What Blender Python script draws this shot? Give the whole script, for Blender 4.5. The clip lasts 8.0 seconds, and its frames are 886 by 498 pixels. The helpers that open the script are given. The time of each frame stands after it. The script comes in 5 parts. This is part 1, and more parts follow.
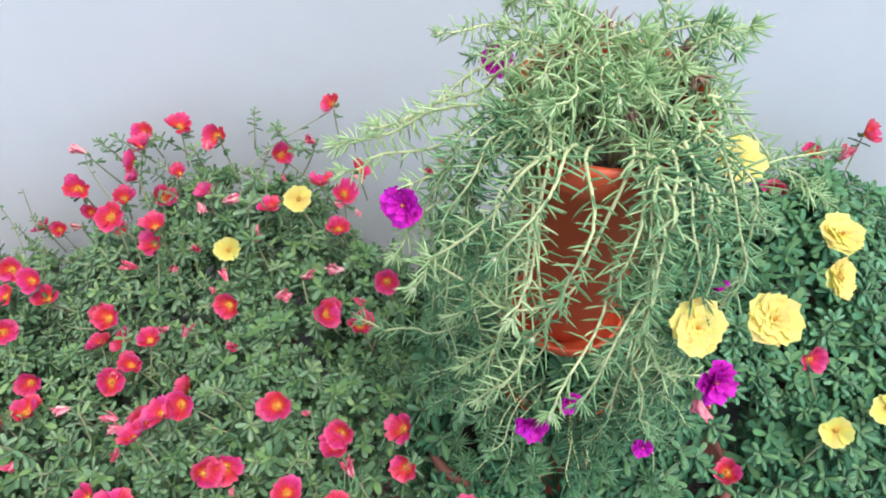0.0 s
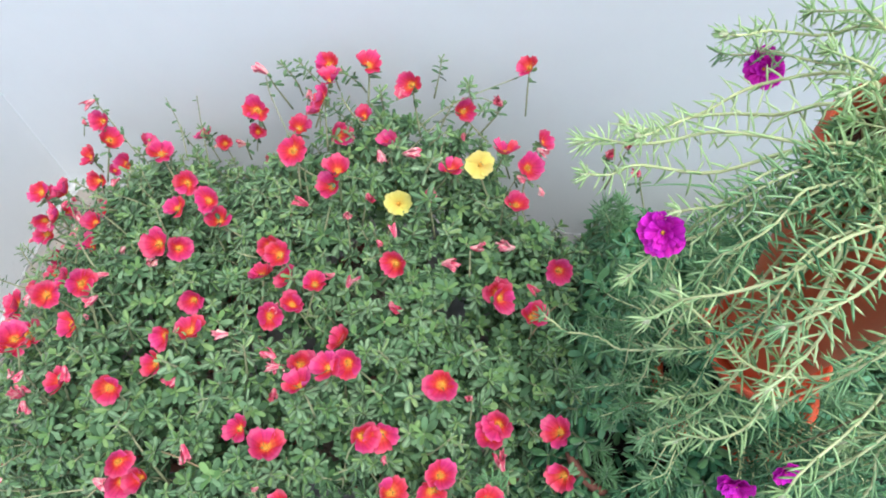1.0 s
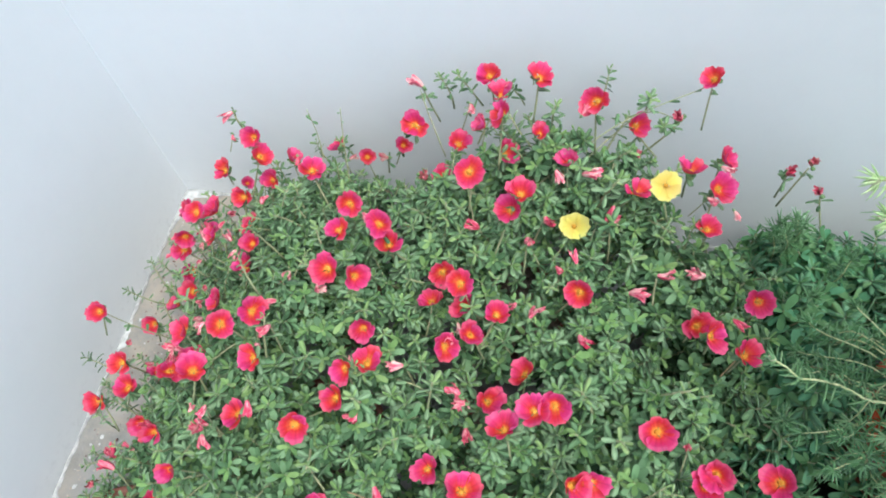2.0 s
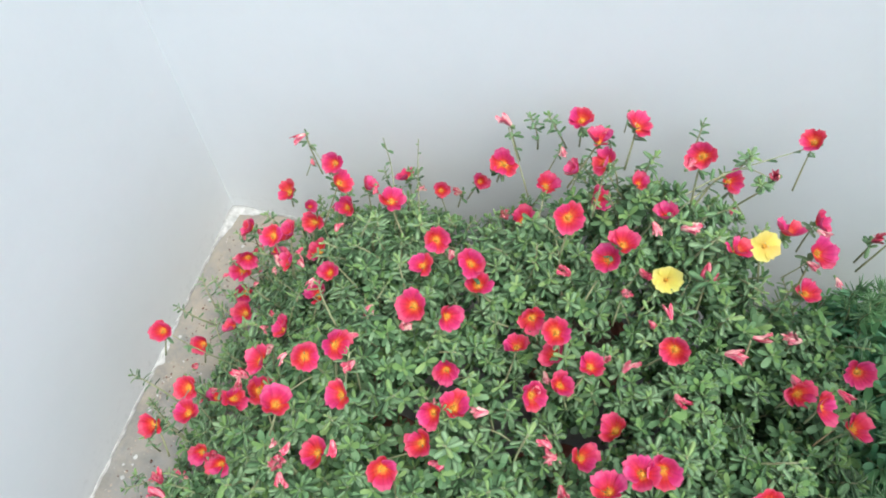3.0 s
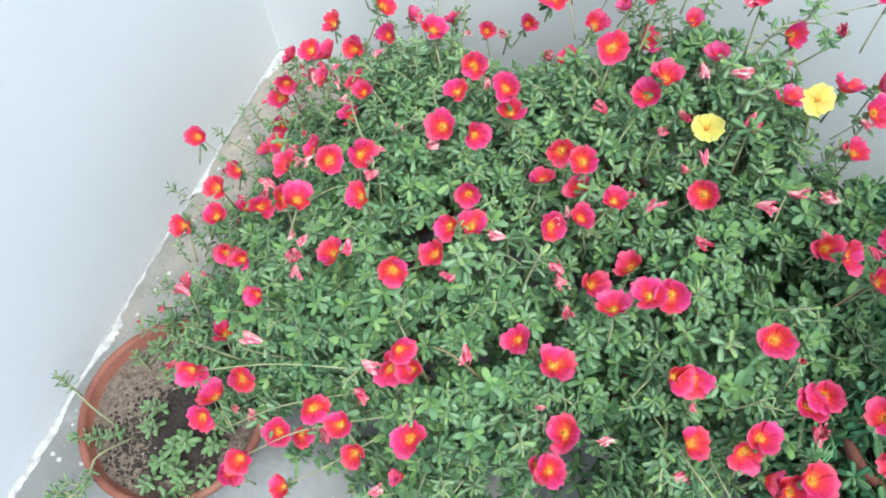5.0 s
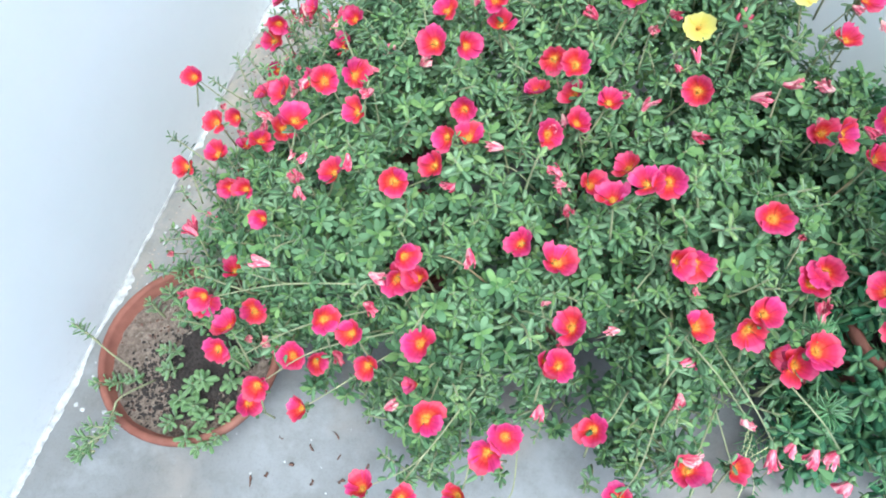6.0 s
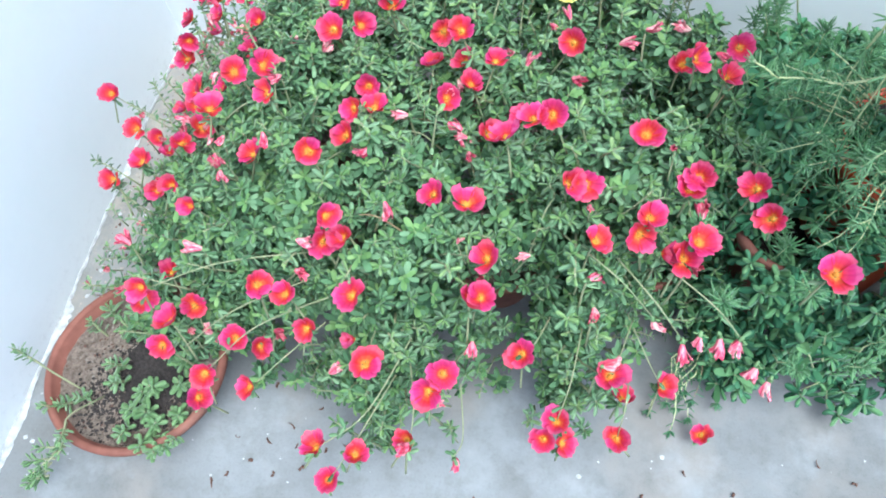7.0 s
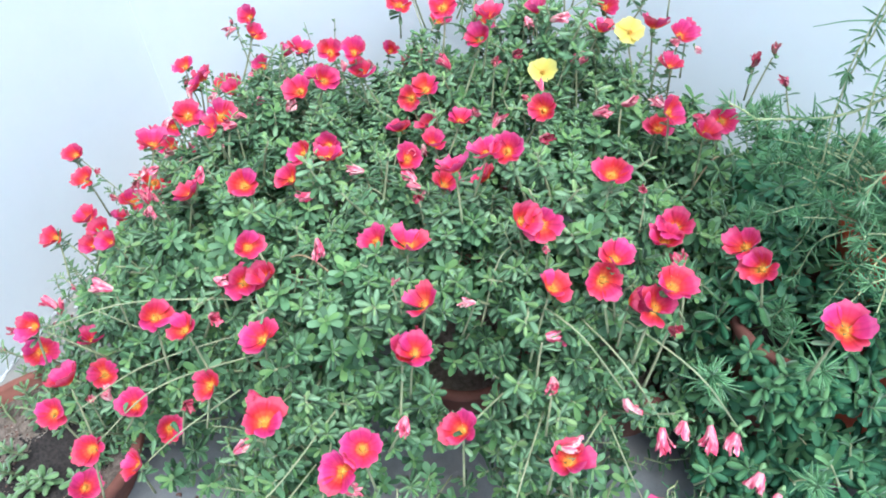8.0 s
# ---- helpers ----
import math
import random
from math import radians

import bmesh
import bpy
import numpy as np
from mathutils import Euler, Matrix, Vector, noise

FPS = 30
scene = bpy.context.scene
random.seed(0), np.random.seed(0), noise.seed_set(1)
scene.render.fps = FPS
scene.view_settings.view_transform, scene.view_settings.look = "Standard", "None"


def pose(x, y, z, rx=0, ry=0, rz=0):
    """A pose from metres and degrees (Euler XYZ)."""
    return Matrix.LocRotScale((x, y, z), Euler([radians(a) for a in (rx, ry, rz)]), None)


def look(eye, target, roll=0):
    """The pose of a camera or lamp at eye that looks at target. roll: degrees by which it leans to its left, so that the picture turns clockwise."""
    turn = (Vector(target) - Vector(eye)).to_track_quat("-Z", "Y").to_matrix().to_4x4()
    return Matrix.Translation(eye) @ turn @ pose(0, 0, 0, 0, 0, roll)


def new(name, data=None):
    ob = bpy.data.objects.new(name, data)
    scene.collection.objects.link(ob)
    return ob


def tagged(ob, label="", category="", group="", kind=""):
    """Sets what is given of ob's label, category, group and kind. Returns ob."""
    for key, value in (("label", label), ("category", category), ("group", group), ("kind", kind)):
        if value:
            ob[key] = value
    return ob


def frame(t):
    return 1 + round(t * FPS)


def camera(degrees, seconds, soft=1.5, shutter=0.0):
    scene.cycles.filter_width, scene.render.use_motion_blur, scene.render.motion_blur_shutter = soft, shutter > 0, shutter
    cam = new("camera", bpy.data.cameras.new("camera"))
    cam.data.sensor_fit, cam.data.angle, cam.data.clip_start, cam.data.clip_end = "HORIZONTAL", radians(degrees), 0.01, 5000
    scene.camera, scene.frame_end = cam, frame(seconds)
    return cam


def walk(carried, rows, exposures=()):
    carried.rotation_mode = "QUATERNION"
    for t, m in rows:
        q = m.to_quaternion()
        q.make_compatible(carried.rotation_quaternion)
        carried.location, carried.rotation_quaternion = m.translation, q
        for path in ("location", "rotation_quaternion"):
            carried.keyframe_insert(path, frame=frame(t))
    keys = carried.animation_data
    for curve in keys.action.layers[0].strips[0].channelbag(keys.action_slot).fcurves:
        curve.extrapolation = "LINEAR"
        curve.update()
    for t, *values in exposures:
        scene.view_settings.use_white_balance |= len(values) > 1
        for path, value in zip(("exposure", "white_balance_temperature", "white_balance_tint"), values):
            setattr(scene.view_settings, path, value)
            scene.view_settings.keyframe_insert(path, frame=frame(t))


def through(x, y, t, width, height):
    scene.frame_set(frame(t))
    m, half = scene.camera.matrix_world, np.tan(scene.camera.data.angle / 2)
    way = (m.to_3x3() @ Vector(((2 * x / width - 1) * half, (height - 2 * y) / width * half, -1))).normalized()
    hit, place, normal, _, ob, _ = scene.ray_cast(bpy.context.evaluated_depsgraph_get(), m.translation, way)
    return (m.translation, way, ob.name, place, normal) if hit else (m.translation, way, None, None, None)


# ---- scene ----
cam = camera(67.5, 8.0, 1.9)
PATH = [
    (0, (1.052, -0.812, 1.12), (1.092, 0.384, -0.482), -3.6),
    (0.2, (1.033, -0.785, 1.124), (0.983, 0.355, -0.518), -5.0),
    (0.5, (1.002, -0.76, 1.132), (0.849, 0.342, -0.53), -4.7),
    (0.7, (0.968, -0.751, 1.135), (0.779, 0.315, -0.547), -3.5),
    (1, (0.92, -0.741, 1.12), (0.747, 0.287, -0.586), -2.0),
    (1.2, (0.863, -0.733, 1.116), (0.668, 0.258, -0.610), -3.9),
    (1.5, (0.786, -0.724, 1.112), (0.518, 0.252, -0.613), -7.5),
    (1.7, (0.764, -0.715, 1.11), (0.477, 0.24, -0.624), -8.4),
    (2.8, (0.64, -0.691, 1.109), (0.407, 0.404, -0.548), -1.6),
    (3, (0.612, -0.7, 1.107), (0.362, 0.35, -0.577), -0.9),
    (3.5, (0.601, -0.707, 1.099), (0.3, 0.311, -0.595), -2.2),
    (3.7, (0.610, -0.700, 1.097), (0.357, 0.292, -0.621), -1.2),
    (4, (0.606, -0.712, 1.075), (0.379, 0.229, -0.675), -0.3),
    (4.2, (0.605, -0.720, 1.065), (0.362, 0.205, -0.691), -0.7),
    (4.5, (0.621, -0.743, 1.059), (0.311, 0.112, -0.723), -2.5),
    (4.7, (0.637, -0.763, 1.055), (0.31, 0.064, -0.736), -1.8),
    (5.8, (0.696, -0.832, 1.028), (0.381, -0.073, -0.796), -4.6),
    (6, (0.689, -0.852, 1.024), (0.359, -0.102, -0.801), -7.3),
    (6.2, (0.697, -0.875, 1.020), (0.380, -0.104, -0.798), -7.0),
    (6.5, (0.706, -0.908, 1.018), (0.45, -0.102, -0.794), -5.3),
    (6.8, (0.732, -0.940, 1.020), (0.513, -0.062, -0.764), -5.1),
    (7, (0.749, -0.954, 1.03), (0.538, -0.061, -0.747), -5.5),
    (7.2, (0.766, -0.967, 1.037), (0.511, -0.052, -0.723), -8.0),
    (7.5, (0.801, -0.997, 1.029), (0.437, 0.015, -0.657), -9.3),
    (7.7, (0.826, -1.012, 0.986), (0.489, 0.074, -0.659), -4.6),
    (7.8, (0.826, -1.011, 0.941), (0.531, 0.186, -0.634), -1.3),
    (8, (0.846, -1.016, 0.848), (0.469, 0.36, -0.553), -3.3),
]
# a cool picture, a little brighter once the camera looks down at the floor
EXPOSURES = ((0.0, 0.86, 6050, 9), (1.5, 1.00, 6000, 4), (3.5, 0.98, 6350, 2), (4.5, 1.10, 6150, 0), (6.0, 1.31, 5620, 0), (7.0, 1.38, 5480, 0), (8.0, 1.38, 5460, 2))
walk(cam, [(t, look(eye, target, roll)) for t, eye, target, roll in PATH], EXPOSURES)

# ---- world and light ----
SUN_EL, SUN_AZ = radians(70), radians(135)
world = bpy.data.worlds.new("overcast_sky")
scene.world = world
world.use_nodes = True
wn = world.node_tree.nodes
sky = wn.new("ShaderNodeTexSky")
sky.sky_type = "NISHITA"
sky.sun_disc = False
sky.sun_elevation = SUN_EL
sky.sun_rotation = SUN_AZ
sky.air_density, sky.dust_density, sky.ozone_density = 1.0, 3.0, 1.0
wn["Background"].inputs[1].default_value = 0.145
world.node_tree.links.new(sky.outputs[0], wn["Background"].inputs[0])
sun = new("sun", bpy.data.lights.new("sun", "SUN"))
sun.data.energy = 1.75
sun.data.angle = radians(45)
sun.data.color = (1.0, 0.985, 0.96)
# a veiled sun in front of both walls
sun.matrix_basis = look((0, 0, 3), (-0.27, 0.30, 3 - 1.0))


# ---- materials ----
def mat(name, rough=0.6, metal=0.0, spec=0.5):
    m = bpy.data.materials.new(name)
    m.use_nodes = True
    b = m.node_tree.nodes["Principled BSDF"]
    b.inputs["Roughness"].default_value = rough
    b.inputs["Metallic"].default_value = metal
    b.inputs["Specular IOR Level"].default_value = spec
    return m, m.node_tree.nodes, m.node_tree.links, b


def noise_node(n, l, scale, detail=4, rough=0.6, coord="Object"):
    tc = n.new("ShaderNodeTexCoord")
    t = n.new("ShaderNodeTexNoise")
    t.inputs["Scale"].default_value = scale
    t.inputs["Detail"].default_value = detail
    t.inputs["Roughness"].default_value = rough
    l.new(tc.outputs[coord], t.inputs["Vector"])
    return t


def ramp(n, l, source, *stops):
    r = n.new("ShaderNodeValToRGB")
    e = r.color_ramp.elements
    while len(e) < len(stops):
        e.new(0.5)
    for el, (p, c) in zip(e, stops):
        el.position, el.color = p, (*c, 1)
    l.new(source, r.inputs[0])
    return r


def mixed(n, l, kind, fac, a, b):
    m = n.new("ShaderNodeMix")
    m.data_type, m.blend_type = "RGBA", kind
    for sock, v in ((m.inputs[0], fac), (m.inputs[6], a), (m.inputs[7], b)):
        if isinstance(v, (int, float)):
            sock.default_value = v
        elif isinstance(v, tuple):
            sock.default_value = (*v, 1)
        else:
            l.new(v, sock)
    return m.outputs[2]


def bumped(n, l, bsdf, source, strength, distance):
    b = n.new("ShaderNodeBump")
    b.inputs["Strength"].default_value = strength
    b.inputs["Distance"].default_value = distance
    l.new(source, b.inputs["Height"])
    l.new(b.outputs[0], bsdf.inputs["Normal"])


def leaf_material(name, dark, mid, light, rough=0.62, through=0.22, spec=0.2, frost=0.34):
    m, n, l, b = mat(name, rough, 0, spec)
    geo = n.new("ShaderNodeNewGeometry")
    info = n.new("ShaderNodeObjectInfo")
    add = n.new("ShaderNodeMath")
    add.operation = "MULTIPLY_ADD"
    add.inputs[1].default_value, add.inputs[2].default_value = 0.42, 0.0
    l.new(geo.outputs["Random Per Island"], add.inputs[0])
    add2 = n.new("ShaderNodeMath")
    add2.operation = "MULTIPLY_ADD"
    add2.inputs[1].default_value = 0.26
    l.new(info.outputs["Random"], add2.inputs[0])
    l.new(add.outputs[0], add2.inputs[2])
    # lighter and darker drifts over the whole mass
    drift = noise_node(n, l, 13, 2)
    add3 = n.new("ShaderNodeMath")
    add3.operation = "MULTIPLY_ADD"
    add3.inputs[1].default_value = 0.32
    l.new(drift.outputs[0], add3.inputs[0])
    l.new(add2.outputs[0], add3.inputs[2])
    r = ramp(n, l, add3.outputs[0], (0.16, dark), (0.5, mid), (0.88, light))
    t = noise_node(n, l, 90, 3)
    col = mixed(n, l, "MULTIPLY", 0.35, r.outputs[0], ramp(n, l, t.outputs[0], (0.3, (0.65, 0.7, 0.6)), (0.7, (1, 1, 1))).outputs[0])
    l.new(col, b.inputs["Base Color"])
    b.inputs["Sheen Weight"].default_value = frost
    b.inputs["Sheen Roughness"].default_value = 0.35
    b.inputs["Sheen Tint"].default_value = (0.85, 1.0, 0.85, 1)
    bumped(n, l, b, t.outputs[0], 0.25, 0.001)
    tr = n.new("ShaderNodeBsdfTranslucent")
    l.new(col, tr.inputs[0])
    mx = n.new("ShaderNodeMixShader")
    mx.inputs[0].default_value = through
    l.new(b.outputs[0], mx.inputs[1])
    l.new(tr.outputs[0], mx.inputs[2])
    l.new(mx.outputs[0], n["Material Output"].inputs[0])
    return m


def petal_material(name, radius, *stops, veins=0.75, through=0.25):
    """Colour from the flower's heart outwards; fine veins and a soft sheen."""
    m, n, l, b = mat(name, 0.6, 0, 0.14)
    tc = n.new("ShaderNodeTexCoord")
    ln = n.new("ShaderNodeVectorMath")
    ln.operation = "LENGTH"
    l.new(tc.outputs["Object"], ln.inputs[0])
    t = noise_node(n, l, 160, 3)
    sc = n.new("ShaderNodeMath")
    sc.operation = "DIVIDE"
    sc.inputs[1].default_value = radius
    l.new(ln.outputs["Value"], sc.inputs[0])
    wob = n.new("ShaderNodeMath")
    wob.operation = "MULTIPLY_ADD"
    wob.inputs[1].default_value, wob.inputs[2].default_value = 0.24, -0.12
    l.new(t.outputs[0], wob.inputs[0])
    sm = n.new("ShaderNodeMath")
    sm.operation = "ADD"
    l.new(sc.outputs[0], sm.inputs[0])
    l.new(wob.outputs[0], sm.inputs[1])
    r = ramp(n, l, sm.outputs[0], *stops)
    info = n.new("ShaderNodeObjectInfo")
    hs = n.new("ShaderNodeHueSaturation")
    mp = n.new("ShaderNodeMapRange")
    mp.inputs["To Min"].default_value, mp.inputs["To Max"].default_value = 0.474, 0.512
    l.new(info.outputs["Random"], mp.inputs["Value"])
    l.new(mp.outputs[0], hs.inputs["Hue"])
    mp2 = n.new("ShaderNodeMapping")
    mp2.inputs["Scale"].default_value = (45, 420, 60)
    l.new(tc.outputs["Object"], mp2.inputs[0])
    vein = n.new("ShaderNodeTexNoise")
    vein.inputs["Scale"].default_value, vein.inputs["Detail"].default_value = 1.0, 3
    l.new(mp2.outputs[0], vein.inputs["Vector"])
    l.new(mixed(n, l, "MULTIPLY", veins, r.outputs[0], ramp(n, l, vein.outputs[0], (0.34, (0.50, 0.42, 0.50)), (0.60, (1, 1, 1))).outputs[0]), hs.inputs["Color"])
    l.new(hs.outputs[0], b.inputs["Base Color"])
    bumped(n, l, b, vein.outputs[0], 0.5, 0.0012)
    tr = n.new("ShaderNodeBsdfTranslucent")
    l.new(hs.outputs[0], tr.inputs[0])
    mx = n.new("ShaderNodeMixShader")
    mx.inputs[0].default_value = through
    l.new(b.outputs[0], mx.inputs[1])
    l.new(tr.outputs[0], mx.inputs[2])
    l.new(mx.outputs[0], n["Material Output"].inputs[0])
    return m


def plain_material(name, a, b_col, scale, rough=0.7, bump=0.3, dist=0.002, metal=0.0):
    m, n, l, b = mat(name, rough, metal, 0.35)
    t = noise_node(n, l, scale, 6, 0.65)
    l.new(ramp(n, l, t.outputs[0], (0.3, a), (0.7, b_col)).outputs[0], b.inputs["Base Color"])
    bumped(n, l, b, t.outputs[0], bump, dist)
    return m


def wall_material():
    m, n, l, b = mat("painted_plaster", 0.75, 0, 0.3)
    big = noise_node(n, l, 1.3, 5, 0.6)
    mid = noise_node(n, l, 14, 5, 0.7)
    fine = noise_node(n, l, 180, 4, 0.6)
    c = ramp(n, l, big.outputs[0], (0.3, (0.69, 0.712, 0.722)), (0.7, (0.735, 0.75, 0.757))).outputs[0]
    c = mixed(n, l, "MULTIPLY", 0.4, c, ramp(n, l, mid.outputs[0], (0.28, (0.95, 0.95, 0.95)), (0.55, (1, 1, 1))).outputs[0])
    # splashes of dirty water low down, faint scuffs higher up
    tc = n.new("ShaderNodeTexCoord")
    sep = n.new("ShaderNodeSeparateXYZ")
    l.new(tc.outputs["Object"], sep.inputs[0])
    low = n.new("ShaderNodeMapRange")
    low.inputs["From Min"].default_value, low.inputs["From Max"].default_value = 0.07, 0.0
    l.new(sep.outputs[2], low.inputs["Value"])
    spots = noise_node(n, l, 70, 5, 0.75)
    wet = n.new("ShaderNodeMath")
    wet.operation = "MULTIPLY"
    l.new(low.outputs[0], wet.inputs[0])
    l.new(ramp(n, l, spots.outputs[0], (0.52, (0, 0, 0)), (0.72, (0.4, 0.4, 0.4))).outputs[0], wet.inputs[1])
    c = mixed(n, l, "MIX", wet.outputs[0], c, (0.33, 0.33, 0.33))
    l.new(c, b.inputs["Base Color"])
    add = n.new("ShaderNodeMath")
    add.operation = "MULTIPLY_ADD"
    add.inputs[1].default_value = 2.0
    l.new(mid.outputs[0], add.inputs[0])
    l.new(fine.outputs[0], add.inputs[2])
    bumped(n, l, b, add.outputs[0], 0.05, 0.003)
    return m


def floor_material():
    m, n, l, b = mat("cement_floor", 0.62, 0, 0.35)
    big = noise_node(n, l, 3.2, 6, 0.62)
    mid = noise_node(n, l, 22, 6, 0.7)
    fine = noise_node(n, l, 260, 4, 0.7)
    c = ramp(n, l, big.outputs[0], (0.30, (0.150, 0.143, 0.132)), (0.47, (0.176, 0.178, 0.176)), (0.70, (0.235, 0.242, 0.246))).outputs[0]
    c = mixed(n, l, "MULTIPLY", 0.7, c, ramp(n, l, mid.outputs[0], (0.3, (0.72, 0.70, 0.66)), (0.52, (1, 1, 1))).outputs[0])
    c = mixed(n, l, "MULTIPLY", 0.4, c, ramp(n, l, fine.outputs[0], (0.33, (0.7, 0.7, 0.7)), (0.5, (1, 1, 1))).outputs[0])
    wash = noise_node(n, l, 5.5, 4, 0.55)
    c = mixed(n, l, "MIX", ramp(n, l, wash.outputs[0], (0.50, (0, 0, 0)), (0.66, (0.55, 0.55, 0.55))).outputs[0], c, (0.255, 0.225, 0.195))
    worn = noise_node(n, l, 8.5, 5, 0.65)
    c = mixed(n, l, "MIX", ramp(n, l, worn.outputs[0], (0.52, (0, 0, 0)), (0.70, (0.6, 0.6, 0.6))).outputs[0], c, (0.29, 0.30, 0.305))
    # earth washed out of the pots lies along the wall
    tc = n.new("ShaderNodeTexCoord")
    sep = n.new("ShaderNodeSeparateXYZ")
    l.new(tc.outputs["Object"], sep.inputs[0])
    wx = n.new("ShaderNodeMapRange")
    wx.inputs["From Min"].default_value, wx.inputs["From Max"].default_value = 0.42, 0.10
    l.new(sep.outputs[0], wx.inputs["Value"])
    wy = n.new("ShaderNodeMapRange")
    wy.inputs["From Min"].default_value, wy.inputs["From Max"].default_value = -0.75, -0.35
    l.new(sep.outputs[1], wy.inputs["Value"])
    both = n.new("ShaderNodeMath")
    both.operation = "MULTIPLY"
    l.new(wx.outputs[0], both.inputs[0])
    l.new(wy.outputs[0], both.inputs[1])
    patch = noise_node(n, l, 16, 6, 0.75)
    edge = n.new("ShaderNodeMath")
    edge.operation = "MULTIPLY"
    l.new(both.outputs[0], edge.inputs[0])
    l.new(ramp(n, l, patch.outputs[0], (0.38, (0.15, 0.15, 0.15)), (0.62, (1, 1, 1))).outputs[0], edge.inputs[1])
    c = mixed(n, l, "MIX", edge.outputs[0], c, (0.32, 0.28, 0.23))
    l.new(c, b.inputs["Base Color"])
    bumped(n, l, b, fine.outputs[0], 0.25, 0.002)
    return m


def terracotta_material():
    m, n, l, b = mat("terracotta", 0.8, 0, 0.2)
    a = noise_node(n, l, 30, 6, 0.65)
    s = noise_node(n, l, 7, 4, 0.6)
    c = ramp(n, l, a.outputs[0], (0.3, (0.155, 0.058, 0.042)), (0.7, (0.245, 0.100, 0.072))).outputs[0]
    c = mixed(n, l, "MIX", ramp(n, l, s.outputs[0], (0.52, (0, 0, 0)), (0.8, (0.35, 0.35, 0.35))).outputs[0], c, (0.24, 0.19, 0.15))
    l.new(c, b.inputs["Base Color"])
    bumped(n, l, b, a.outputs[0], 0.35, 0.002)
    return m


def soil_material():
    m, n, l, b = mat("soil", 0.95, 0, 0.1)
    a = noise_node(n, l, 120, 8, 0.85)
    s = noise_node(n, l, 11, 3, 0.5)
    c = ramp(n, l, a.outputs[0], (0.38, (0.125, 0.095, 0.075)), (0.60, (0.39, 0.31, 0.25))).outputs[0]
    c = mixed(n, l, "MULTIPLY", ramp(n, l, s.outputs[0], (0.56, (0, 0, 0)), (0.66, (0.7, 0.7, 0.7))).outputs[0], c, (0.2, 0.17, 0.16))
    l.new(c, b.inputs["Base Color"])
    bumped(n, l, b, a.outputs[0], 1.0, 0.009)
    return m


def faded_material():
    """Pale crumpled petals with red streaks."""
    m, n, l, b = mat("faded_petal", 0.7, 0, 0.2)
    tc = n.new("ShaderNodeTexCoord")
    mp = n.new("ShaderNodeMapping")
    mp.inputs["Scale"].default_value = (300, 300, 60)
    l.new(tc.outputs["Object"], mp.inputs[0])
    t = n.new("ShaderNodeTexNoise")
    t.inputs["Scale"].default_value, t.inputs["Detail"].default_value = 1.0, 4
    l.new(mp.outputs[0], t.inputs["Vector"])
    info = n.new("ShaderNodeObjectInfo")
    sh = n.new("ShaderNodeMath")
    sh.operation = "MULTIPLY_ADD"
    sh.inputs[1].default_value = 0.16
    l.new(info.outputs["Random"], sh.inputs[0])
    l.new(t.outputs[0], sh.inputs[2])
    c = ramp(n, l, sh.outputs[0], (0.38, (0.45, 0.022, 0.065)), (0.52, (0.60, 0.075, 0.14)), (0.64, (0.68, 0.22, 0.27)), (0.80, (0.75, 0.52, 0.44)))
    l.new(c.outputs[0], b.inputs["Base Color"])
    bumped(n, l, b, t.outputs[0], 0.6, 0.0015)
    return m


LEAF = leaf_material("purslane_leaf", (0.016, 0.043, 0.017), (0.126, 0.238, 0.109), (0.292, 0.418, 0.238), rough=0.55, through=0.14, spec=0.24, frost=0.10)
# blue-green leaf, darkened to carry the shade below the moss rose
LEAF_BIG = leaf_material("purslane_leaf_blue_green_shaded", (0.007, 0.036, 0.016), (0.044, 0.142, 0.064), (0.130, 0.285, 0.145), through=0.10, frost=0.06)
LEAF_SEED = leaf_material("seedling_leaf", (0.10, 0.20, 0.075), (0.21, 0.345, 0.145), (0.32, 0.44, 0.23))
# brightened leaf for the back strip, making up for light lost there
LEAF_BACK = leaf_material("purslane_leaf_lit", (0.028, 0.110, 0.055), (0.108, 0.285, 0.142), (0.24, 0.44, 0.25), through=0.14, frost=0.08)
# one plant's needles, the paler for its lit top, the darker for shaded low stems
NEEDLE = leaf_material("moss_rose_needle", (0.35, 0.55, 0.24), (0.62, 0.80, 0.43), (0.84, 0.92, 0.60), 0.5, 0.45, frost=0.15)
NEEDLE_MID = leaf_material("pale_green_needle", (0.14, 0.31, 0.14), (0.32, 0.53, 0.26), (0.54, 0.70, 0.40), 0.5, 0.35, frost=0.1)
DRY_NEEDLE = plain_material("dry_needle", (0.24, 0.15, 0.10), (0.42, 0.28, 0.19), 90, 0.85)
NEEDLE_GREEN = leaf_material("green_needle", (0.08, 0.20, 0.08), (0.17, 0.36, 0.15), (0.29, 0.48, 0.24))
NEEDLE_DEEP = leaf_material("deep_green_needle", (0.04, 0.13, 0.055), (0.10, 0.25, 0.115), (0.21, 0.38, 0.20), 0.5, 0.25, frost=0.15)
BLADE = leaf_material("grass_blade", (0.03, 0.12, 0.03), (0.05, 0.16, 0.04), (0.07, 0.2, 0.05))
STEM = plain_material("purslane_stem", (0.20, 0.25, 0.12), (0.36, 0.34, 0.20), 60, 0.5)
STEM_PALE = plain_material("moss_rose_stem", (0.46, 0.51, 0.24), (0.62, 0.64, 0.35), 40, 0.45)
STEM_RED = plain_material("reddish_stem", (0.24, 0.15, 0.08), (0.32, 0.26, 0.14), 60, 0.5)
